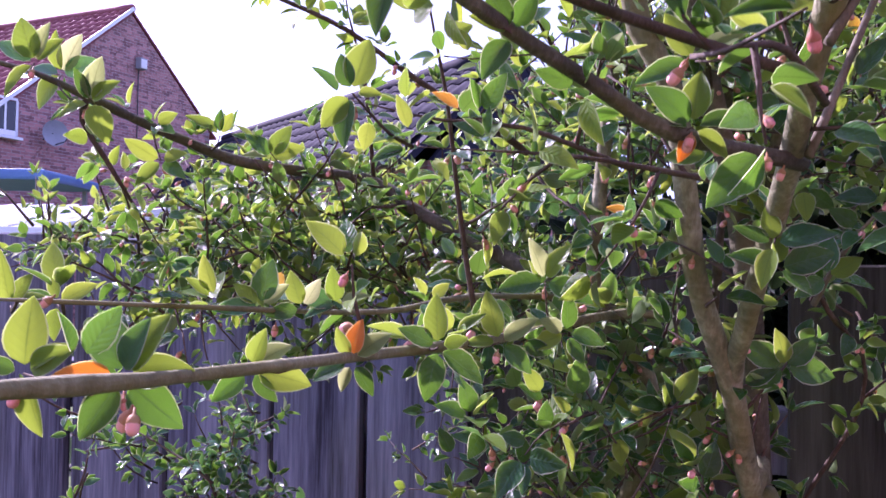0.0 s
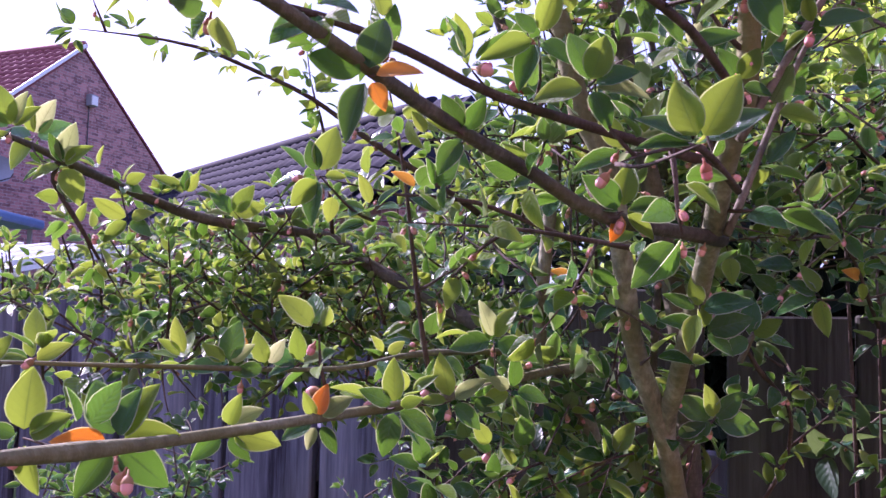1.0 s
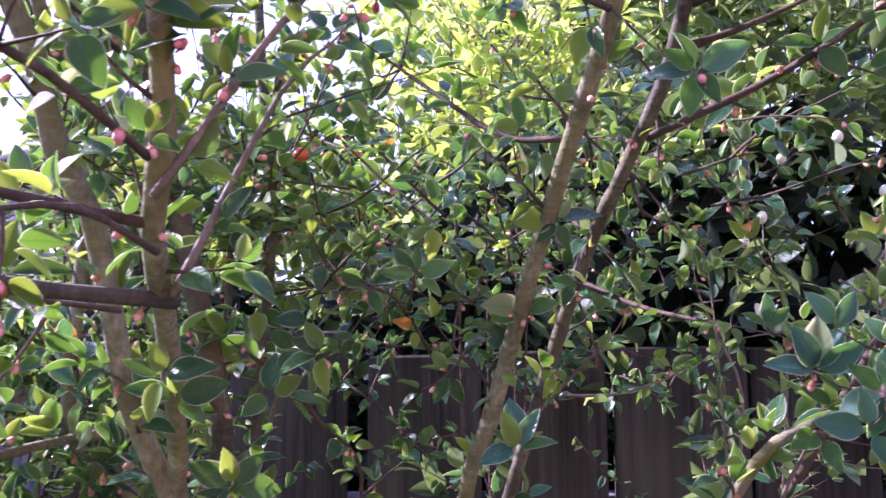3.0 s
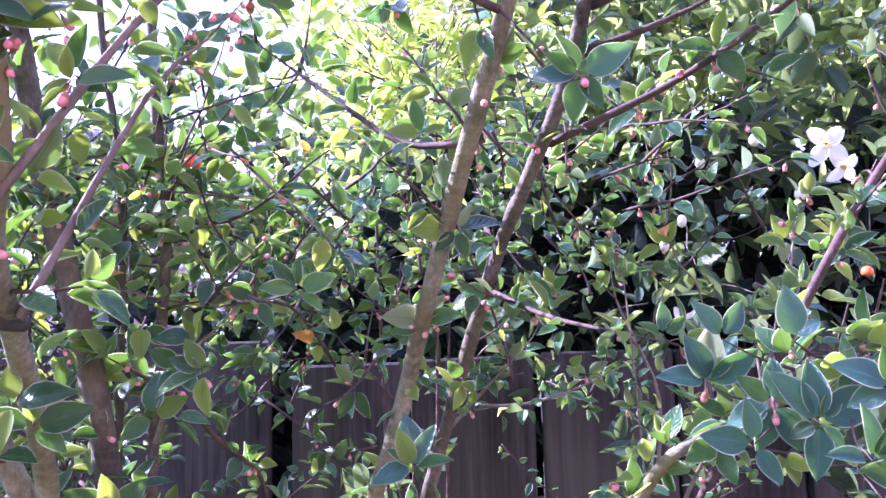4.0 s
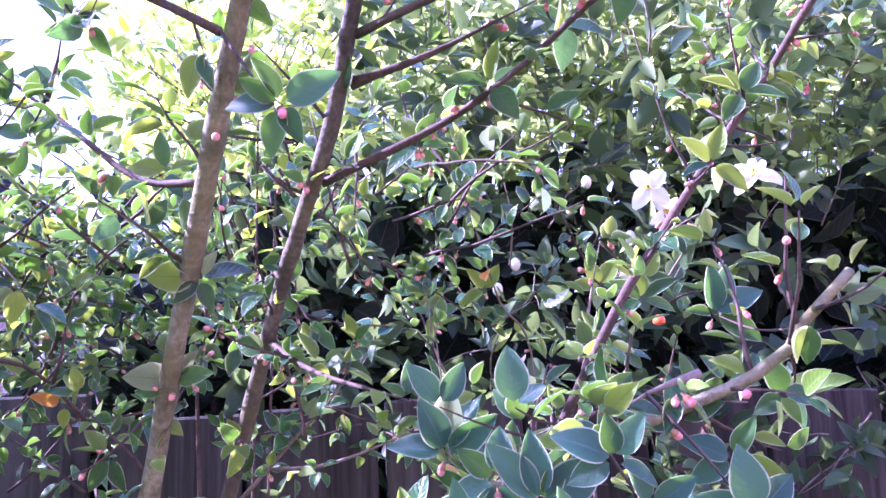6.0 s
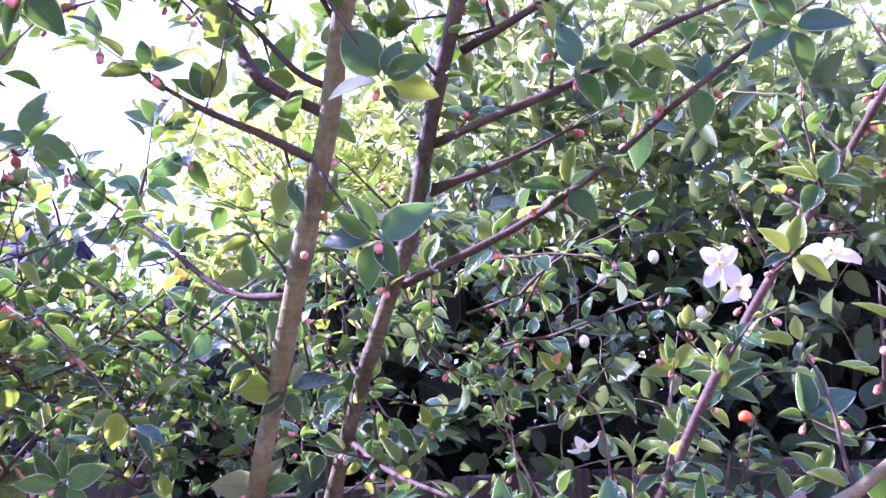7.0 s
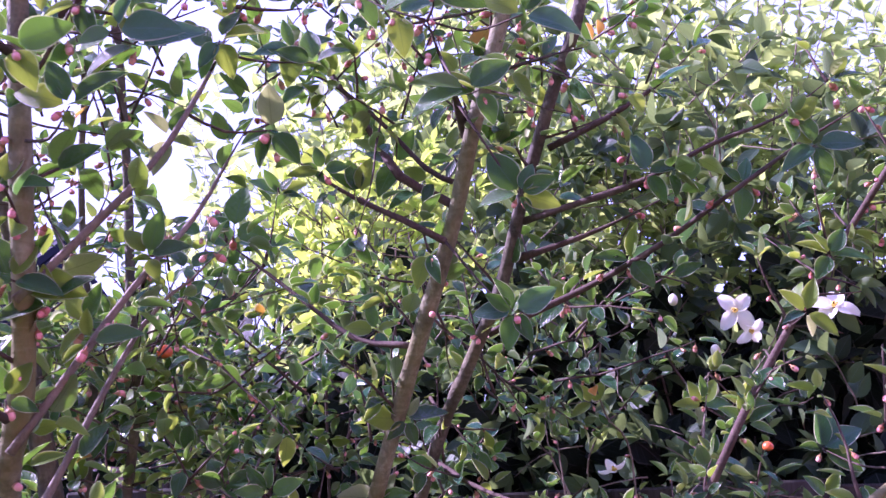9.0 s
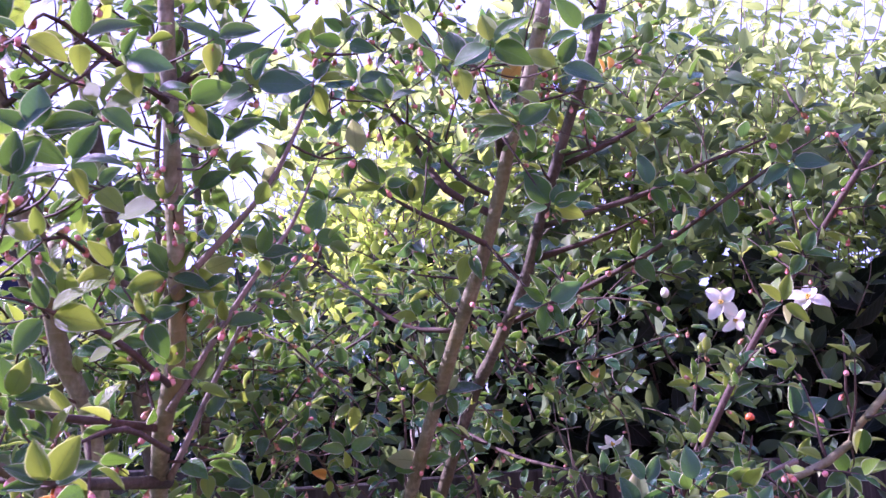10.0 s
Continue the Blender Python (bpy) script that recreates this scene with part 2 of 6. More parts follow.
M_BERRY = plain_material("orange_red_berry", (0.60, 0.07, 0.02), (0.75, 0.15, 0.03), 130.0, 0.3, 0.1, 0.0005)
M_PETAL = leaf_material("white_petal", (0.78, 0.81, 0.62), (0.81, 0.845, 0.66), (0.84, 0.87, 0.69), (0.83, 0.86, 0.64), 0.5, 0.45, 0.0, 0.0)
M_STAMEN = plain_material("yellow_stamen", (0.65, 0.45, 0.06), (0.75, 0.55, 0.10), 300.0, 0.6)
M_GREENBUD = plain_material("green_white_bud", (0.45, 0.52, 0.28), (0.72, 0.74, 0.55), 120.0, 0.5)
M_FENCE = fence_material()
# brown boards on the right, the shrub's shade over them put into the colour
M_FENCE_SHADED = fence_material("shaded_brown_wood", (0.018, 0.017, 0.014), (0.041, 0.039, 0.033), (0.076, 0.073, 0.062))
M_BRICK = brick_material()
M_TILE_RED = plain_material("red_clay_tile", (0.20, 0.055, 0.062), (0.29, 0.095, 0.10), 3.0, 0.75, 0.3, 0.01)
M_TILE_GREY = plain_material("grey_concrete_tile", (0.009, 0.009, 0.019), (0.020, 0.020, 0.037), 4.0, 0.85, 0.3, 0.01)
M_WHITE = plain_material("white_paint", (0.70, 0.70, 0.70), (0.80, 0.80, 0.80), 3.0, 0.45, 0.1, 0.002)
M_BLUE = plain_material("blue_sheet", (0.07, 0.15, 0.33), (0.11, 0.22, 0.42), 5.0, 0.5, 0.2, 0.005)
M_GREY = plain_material("grey_plastic", (0.22, 0.23, 0.25), (0.30, 0.31, 0.33), 6.0, 0.5)
M_DARK = plain_material("dark_plastic", (0.02, 0.02, 0.022), (0.035, 0.035, 0.04), 6.0, 0.5)
M_GRASS = plain_material("lawn", (0.035, 0.065, 0.018), (0.075, 0.11, 0.03), 2.5, 0.9, 0.6, 0.02)
M_SOIL = plain_material("soil", (0.035, 0.024, 0.017), (0.075, 0.055, 0.04), 14.0, 0.95, 0.7, 0.02)
m, nodes, links, bsdf = material("window_glass")
bsdf.inputs["Base Color"].default_value, bsdf.inputs["Roughness"].default_value = (0.03, 0.035, 0.04, 1), 0.05
M_GLASS = m

# ---- mesh helpers ----
rng = random.Random(11)


def link_mesh(name, verts, faces, mats, parent=None, label="", uvs=None, smooth=False, slots=None):
    me = bpy.data.meshes.new(name)
    me.from_pydata([tuple(v) for v in verts], [], faces)
    for mt in mats:
        me.materials.append(mt)
    if uvs is not None:
        layer = me.uv_layers.new(name="UVMap")
        flat = np.asarray(uvs, dtype=np.float32)[np.array([i for f in faces for i in f])]
        layer.data.foreach_set("uv", flat.ravel())
    if smooth:
        me.polygons.foreach_set("use_smooth", [True] * len(me.polygons))
    if slots is not None:
        me.polygons.foreach_set("material_index", slots)
    me.update()
    ob = new(name, me)
    if parent:
        ob.parent = parent
    if label:
        tagged(ob, label=label)
    return ob


def part(name, bm, mat, parent, label=""):
    """Links a bmesh as one mesh object under a thing or a part."""
    me = bpy.data.meshes.new(name)
    bm.to_mesh(me)
    bm.free()
    me.materials.append(mat)
    ob = new(name, me)
    if parent:
        ob.parent = parent
    if label:
        tagged(ob, label=label)
    return ob


def box_bm(cx, cy, cz, sx, sy, sz, bevel=0.0, turn=None):
    bm = bmesh.new()
    bmesh.ops.create_cube(bm, size=1.0)
    bmesh.ops.scale(bm, vec=(sx, sy, sz), verts=bm.verts)
    if bevel:
        bmesh.ops.bevel(bm, geom=bm.edges[:], offset=bevel, segments=2, affect="EDGES", profile=0.6)
    if turn:
        bmesh.ops.transform(bm, matrix=turn, verts=bm.verts)
    bmesh.ops.translate(bm, vec=(cx, cy, cz), verts=bm.verts)
    return bm


def smooth_line(pts, step):
    """A smooth line through the points, with samples about one step apart."""
    p = [Vector(v) for v in pts]
    p = [p[0] * 2 - p[1]] + p + [p[-1] * 2 - p[-2]]
    out = []
    for i in range(1, len(p) - 2):
        n = max(2, int((p[i + 1] - p[i]).length / step))
        for k in range(n):
            t = k / n
            out.append(0.5 * ((2 * p[i]) + (p[i + 1] - p[i - 1]) * t + (2 * p[i - 1] - 5 * p[i] + 4 * p[i + 1] - p[i + 2]) * t * t
                              + (3 * p[i] - p[i - 1] - 3 * p[i + 1] + p[i + 2]) * t * t * t))
    out.append(p[-2])
    return out


def tube_data(line, r0, r1, sides, rough=0.06, knots=0.0, seed=0, tip=False):
    """Verts and faces of a tapered, slightly uneven tube along a line."""
    verts, faces = [], []
    n = len(line)
    side = None
    for i, c in enumerate(line):
        d = (line[min(i + 1, n - 1)] - line[max(i - 1, 0)]).normalized()
        if side is None:
            side = d.orthogonal().normalized()
        side = (side - d * side.dot(d)).normalized()
        up = d.cross(side)
        r = r0 + (r1 - r0) * i / max(1, n - 1)
        if tip and i > n - 5:
            r *= 0.3 + 0.7 * (n - 1 - i) / 4
        swell = 1.0 + knots * max(0.0, noise.noise(c * 38.0 + Vector((seed, 0, 0)))) ** 2 * 3.0
        for k in range(sides):
            a = 2 * math.pi * k / sides
            out = side * math.cos(a) + up * math.sin(a)
            rr = r * swell * (1 + rough * noise.noise(c * 90 + out * 2.0))
            verts.append(c + out * rr)
        if i:
            for k in range(sides):
                a, b = (i - 1) * sides + k, (i - 1) * sides + (k + 1) % sides
                faces.append((a, b, b + sides, a + sides))
    faces.append(tuple(range(sides))[::-1])
    faces.append(tuple(range((n - 1) * sides, n * sides)))
    return verts, faces


# ---- leaves ----
def leaf_shape(length, width, fold, curl, stations=5, blunt=0.0):
    """One ovate, pointed leaf along +y from its stalk, normal +z. Returns verts, faces, uvs."""
    verts, uvs, faces = [(0, 0, 0)], [(0.5, 0.0)], []
    rows = []
    for i in range(1, stations + 1):
        t = i / (stations + 1)
        w = width * (math.sin(math.pi * t ** (0.72 + 0.25 * blunt)) ** 0.82) * 0.5
        y, z = length * t, -curl * length * t * t
        rows.append(len(verts))
        for s, k in ((-1, 1.0), (-0.5, 0.5), (0, 0.0), (0.5, 0.5), (1, 1.0)):
            verts.append((w * s * math.cos(fold * k), y, z + abs(w * s) * math.sin(fold)))
            uvs.append((0.5 + 0.5 * s, t))
    verts.append((0, length, -curl * length))
    uvs.append((0.5, 1.0))
    tip = len(verts) - 1
    for k in range(4):
        faces.append((0, rows[0] + k + 1, rows[0] + k))
        faces.append((rows[-1] + k, rows[-1] + k + 1, tip))
        for a, b in zip(rows, rows[1:]):
            faces.append((a + k, a + k + 1, b + k + 1, b + k))
    return verts, faces, uvs


def leaf_shape_low(length, width, fold, curl, ts=(0.10, 0.27, 0.47, 0.67, 0.86)):
    """The same leaf with fewer faces, for the mass of foliage."""
    verts, uvs, faces = [(0, 0, 0)], [(0.5, 0.0)], []
    for t in ts:
        w = math.sin(math.pi * t ** 0.74) ** 0.84
        z = -curl * length * t * t
        for s in (-1, 0, 1):
            verts.append((0.5 * width * w * s * math.cos(fold), length * t, z + abs(0.5 * width * w * s) * math.sin(fold)))
            uvs.append((0.5 + 0.5 * s, t))
    verts.append((0, length, -curl * length))
    uvs.append((0.5, 1.0))
    tip, last = len(verts) - 1, 1 + 3 * (len(ts) - 1)
    faces += [(0, 2, 1), (0, 3, 2), (last, last + 1, tip), (last + 1, last + 2, tip)]
    for i in range(len(ts) - 1):
        a = 1 + 3 * i
        faces += [(a, a + 1, a + 4, a + 3), (a + 1, a + 2, a + 5, a + 4)]
    return verts, faces, uvs


def leaf_matrix(at, axis, normal):
    y = axis.normalized()
    z = normal - y * normal.dot(y)
    z = z.normalized() if z.length > 1e-4 else y.orthogonal().normalized()
    x = y.cross(z)
    return Matrix(((x.x, y.x, z.x, at.x), (x.y, y.y, z.y, at.y), (x.z, y.z, z.z, at.z), (0, 0, 0, 1)))


LOW_SHAPES = [tuple(np.array(a) if i != 1 else a for i, a in enumerate(leaf_shape_low(1.0, w, f, c)))
              for w, f, c in ((0.60, 0.42, 0.10), (0.64, 0.34, 0.18), (0.56, 0.58, 0.06), (0.66, 0.26, 0.28))]
COARSE_SHAPES = [tuple(np.array(a) if i != 1 else a for i, a in enumerate(leaf_shape_low(1.0, w, f, c, (0.18, 0.5, 0.82))))
                 for w, f, c in ((0.58, 0.35, 0.10), (0.64, 0.25, 0.16), (0.54, 0.50, 0.05), (0.66, 0.15, 0.24))]


def leaf_mass(name, leaves, mats, parent, label, width=1.0, under=None, kinds=LOW_SHAPES):
    """Many leaves as one mesh of stuff. leaves: (matrix, length, slot). under: the slot of the leaves' lower skin."""
    verts, faces, uvs, slots, base = [], [], [], [], 0
    for m, length, slot in leaves:
        v, f, u = kinds[rng.randrange(4)]
        r = np.array(m.to_3x3())
        scale = np.array((length * width * rng.uniform(0.88, 1.12), length, length))
        verts.append((v * scale) @ r.T + np.array(m.translation))
        uvs.append(u)
        faces += [tuple(i + base for i in face) for face in f]
        slots += [slot] * len(f)
        base += len(v)
        if under is not None:
            verts.append((v * scale - np.array((0, 0, 0.0002))) @ r.T + np.array(m.translation))
            uvs.append(u)
            faces += [tuple(i + base for i in face[::-1]) for face in f]
            slots += [under] * len(f)
            base += len(v)
    ob = link_mesh(name, np.concatenate(verts), faces, mats, parent, label, np.concatenate(uvs), True, slots)
    return tagged(ob, kind="stuff")


def rand_dir():
    while True:
        v = Vector((rng.uniform(-1, 1), rng.uniform(-1, 1), rng.uniform(-1, 1)))
        if 0.05 < v.length < 1:
            return v.normalized()


UP = Vector((0, 0, 1))
FENCE_AT, FENCE_LEAN, FENCE_TOP = 1.11, -0.40, 1.785


def fence_y(x):
    return FENCE_AT + FENCE_LEAN * x


class Growth:
    """What grows on one shrub: leaves, twig lines, buds."""

    def __init__(self):
        self.leaves, self.twigs, self.buds = [], [], []

    def spur(self, at, out, count, size, tones, spread=0.9, buds=0):
        """A rosette of leaves on a short spur."""
        out = out.normalized()
        turn0 = rng.uniform(0, 6.28)
        a = out.orthogonal().normalized()
        b = out.cross(a)
        for k in range(count):
            ang = turn0 + k * 2.4 + rng.uniform(-0.3, 0.3)
            lean = spread * rng.uniform(0.55, 1.25)
            d = out * math.cos(lean) + (a * math.cos(ang) + b * math.sin(ang)) * math.sin(lean)
            d = (d + UP * 0.12).normalized()
            nrm = UP * 0.9 + out * 0.8 + Vector((0, -0.25, 0)) + rand_dir() * 0.75
            self.leaves.append((leaf_matrix(at + d * 0.0035, d, nrm), size * rng.uniform(0.58, 1.02), rng.choice(tones)))
        for _ in range(buds):
            d = (out * 0.7 - UP * 0.9 + rand_dir() * 0.8).normalized()
            self.buds.append((at + d * 0.0035, d, rng.uniform(0.44, 0.68)))

    def twig(self, at, d, length, size, tones, r=0.0011, step=0.012, bud_rate=0.25, droop=0.25, per=(1, 3)):
        n = max(3, int(length / 0.012))
        line, p, v = [at], at.copy(), d.normalized()
        for i in range(n):
            v = (v + rand_dir() * 0.16 - UP * droop * 0.06 + UP * 0.03).normalized()
            p = p + v * (length / n)
            line.append(p.copy())
        self.twigs.append((line, r))
        s, turn = step, rng.uniform(0, 6.28)
        while s < length:
            i = min(n - 1, int(s / length * n))
            d2 = (line[i + 1] - line[i]).normalized()
            a = d2.orthogonal().normalized()
            o = (a * math.cos(turn) + d2.cross(a) * math.sin(turn) + d2 * 0.5).normalized()
            self.spur(line[i], o, rng.randint(*per), size, tones, 0.5, 1 if rng.random() < bud_rate else 0)
            turn += 2.4
            s += step * rng.uniform(0.7, 1.3)
        self.spur(line[-1], v, rng.randint(3, 5), size, tones, 0.75, 1 if rng.random() < bud_rate else 0)

    def dress(self, line, size, tones, step, twig_rate, twig_len, bud_rate, start=0, low=1.45, leafy=(2, 5)):
        """Spurs and side twigs along a limb."""
        turn, s, need = rng.uniform(0, 6.28), 0.0, step * rng.random()
        for i in range(1, len(line)):
            s += (line[i] - line[i - 1]).length
            if i < start or s < need or line[i].z < low:
                continue
            s, need = 0.0, step * rng.uniform(0.65, 1.35)
            d = (line[i] - line[i - 1]).normalized()
            a = d.orthogonal().normalized()
            o = (a * math.cos(turn) + d.cross(a) * math.sin(turn) + d * 0.35 + UP * 0.25).normalized()
            turn += 2.4 + rng.uniform(-0.4, 0.4)
            if rng.random() < twig_rate:
                self.twig(line[i], o, twig_len * rng.uniform(0.5, 1.3), size, tones, bud_rate=bud_rate)
            else:
                self.spur(line[i] + o * 0.004, o, rng.randint(*leafy), size, tones, 0.9, rng.choice((0, 1, 1, 2)) if rng.random() < bud_rate else 0)

    def thicket(self, count, xs, ys, zs, size, tones, length=0.09, bud_rate=0.2, droop=0.25, keep=None, r=0.0010, step=0.013):
        """Twigs strewn through a block of space."""
        for _ in range(count):
            p = Vector((rng.uniform(*xs), rng.uniform(*ys), rng.uniform(*zs)))
            if keep and not keep(p):
                continue
            d = (rand_dir() + UP * 0.35 + Vector((-0.15, -0.35, 0))).normalized()
            self.twig(p, d, length * rng.uniform(0.6, 1.4), size, tones, r, step, bud_rate, droop)


def twig_mesh(name, twigs, mat, parent, label, sides=4):
    """All fine twigs of a shrub as one mesh of stuff."""
    verts, faces = [], []
    for line, r in twigs:
        v, f = tube_data(line, r, r * 0.35, sides, 0.1)
        b = len(verts)
        verts += v
        faces += [tuple(i + b for i in q) for q in f]
    return tagged(link_mesh(name, verts, faces, [mat], parent, label, None, True), kind="stuff")


# ---- ground ----
def build_ground():
    n, verts, faces = 60, [], []
    for j in range(n + 1):
        for i in range(n + 1):
            u, v = i / n * 2 - 1, j / n * 2 - 1
            x, y = math.copysign(abs(u) ** 4, u) * 900 + u * 8, math.copysign(abs(v) ** 4, v) * 900 + v * 8
            verts.append((x, y, 0.03 * noise.noise(Vector((x, y, 0)) * 0.8) if abs(x) < 30 and abs(y) < 30 else 0.0))
    for j in range(n):
        for i in range(n):
            a = j * (n + 1) + i
            faces.append((a, a + 1, a + n + 2, a + n + 1))
    tagged(link_mesh("ground", verts, faces, [M_GRASS], None, "short green lawn on level ground", None, True), category="ground", kind="structure")
    verts, faces = [], []
    for i in range(41):
        x = -4 + i * 0.2
        for j in range(6):
            y = fence_y(x) - 0.75 + j * 0.14
            verts.append((x, y, 0.045 + 0.03 * noise.noise(Vector((x * 4, y * 4, 0)))))
    for i in range(40):
        for j in range(5):
            a = i * 6 + j
            faces.append((a, a + 6, a + 7, a + 1))
    tagged(link_mesh("flower_bed", verts, faces, [M_SOIL], None, "bare brown soil bed along the fence", None, True), category="soil", kind="structure")


# ---- fence ----
def build_fence():
    fence = tagged(new("fence"), "weathered grey upright-board wooden garden fence", "fence")
    ang = math.atan(FENCE_LEAN)
    fence.matrix_world = Matrix.Translation((0, FENCE_AT, 0)) @ Matrix.Rotation(ang, 4, "Z")
    # joints along the fence: (place of the gap's middle, width of the gap)
    joints = [(-0.605, 0.016), (-0.42, 0.007), (-0.238, 0.006), (-0.095, 0.013), (0.057, 0.006), (0.236, 0.006), (0.419, 0.024), (0.567, 0.006), (0.717, 0.010)]
    while joints[0][0] > -2.3:
        joints.insert(0, (joints[0][0] - rng.uniform(0.15, 0.185), rng.uniform(0.005, 0.012)))
    while joints[-1][0] < 2.5:
        joints.append((joints[-1][0] + rng.uniform(0.148, 0.18), rng.uniform(0.005, 0.012)))
    for k, ((a, ga), (b, gb)) in enumerate(zip(joints, joints[1:])):
        left, right = a + ga / 2, b - gb / 2
        bm = bmesh.new()
        bmesh.ops.create_cube(bm, size=1.0)
        bmesh.ops.scale(bm, vec=(right - left, 0.019, 1.70), verts=bm.verts)
        bmesh.ops.bevel(bm, geom=bm.edges[:], offset=0.0025, segments=1, affect="EDGES")
        for v in bm.verts:
            if v.co.z > 0:
                v.co.z += 0.006 * noise.noise(Vector((v.co.x * 20, k * 3.1, 0)))
        # boards beyond 0.05 take the brown with shade in its colour
        ob = part("board", bm, M_FENCE if left < 0.05 else M_FENCE_SHADED, fence)
        ob.matrix_basis = pose((left + right) / 2, rng.uniform(-0.003, 0.003), FENCE_TOP - (0.85 if left < 0.41 else 0.878) + rng.uniform(-0.006, 0.006), 0, rng.uniform(-0.15, 0.15), 0)
    mid = 0.1
    for z in (0.35, 1.0, 1.55):
        part("rail", box_bm(mid, 0.031, z, 4.8, 0.038, 0.075, 0.004), M_FENCE, fence)
    for x in (-1.9, -0.1, 1.7):
        part("post", box_bm(x, 0.10, 0.86, 0.09, 0.09, 1.72, 0.005), M_FENCE, fence)
    return fence


# ---- houses ----
def roof_tile(wide, long, wave, thick):
    """One tile with a rolled profile, lying in xy, its upper end at +y."""
    n, verts, faces = 6, [], []
    for y, lift in ((0, thick), (long, 0.0)):
        for i in range(n + 1):
            u = i / n
            z = lift + wave * math.sin(2 * math.pi * u)
            verts.append((u * wide, y, z))
    for i in range(n + 1):
        u = i / n
        verts.append((u * wide, 0, wave * math.sin(2 * math.pi * u) - 0.004))
    for i in range(n):
        faces.append((i, i + 1, n + 2 + i, n + 1 + i))
        faces.append((2 * n + 2 + i, 2 * n + 3 + i, i + 1, i))
    me = bpy.data.meshes.new("tile")
    me.from_pydata(verts, [], faces)
    me.polygons.foreach_set("use_smooth", [i % 2 == 0 for i in range(2 * n)])
    return me


def slab(name, corners, thick, mat, parent, label="", uv=None):
    """A flat slab from four corners, thickened against its normal."""
    p = [Vector(c) for c in corners]
    n = (p[1] - p[0]).cross(p[2] - p[0]).normalized() * thick
    verts = p + [q - n for q in p]
    k = len(p)
    faces = [tuple(range(k)), tuple(range(2 * k - 1, k - 1, -1))] + [(i, i + k, (i + 1) % k + k, (i + 1) % k) for i in range(k)]
    uvs = None
    if uv:
        o, a, b = uv
        uvs = [((q - o).dot(a), (q - o).dot(b)) for q in verts]
    return link_mesh(name, verts, faces, [mat], parent, label, uvs)


def tile_slope(parent, mat, low_a, low_b, high_a, cols, rows, tile_mesh, wide, gauge):
    """Rows of tiles on a roof slope; low_a to low_b is the eave, high_a lies above low_a."""
    x = (low_b - low_a).normalized()
    y = (high_a - low_a)
    y = (y - x * y.dot(x)).normalized()
    z = x.cross(y)
    m = Matrix(((x.x, y.x, z.x, 0), (x.y, y.y, z.y, 0), (x.z, y.z, z.z, 0), (0, 0, 0, 1)))
    for r in range(rows):
        for c in range(cols):
            ob = new("tile", tile_mesh)
            ob.parent = parent
            at = low_a + x * (c * wide) + y * (r * gauge) + z * (0.03 + rng.uniform(-0.003, 0.003))
            ob.matrix_basis = Matrix.Translation(at) @ m @ pose(0, 0, 0, 0, 0, rng.uniform(-0.5, 0.5))


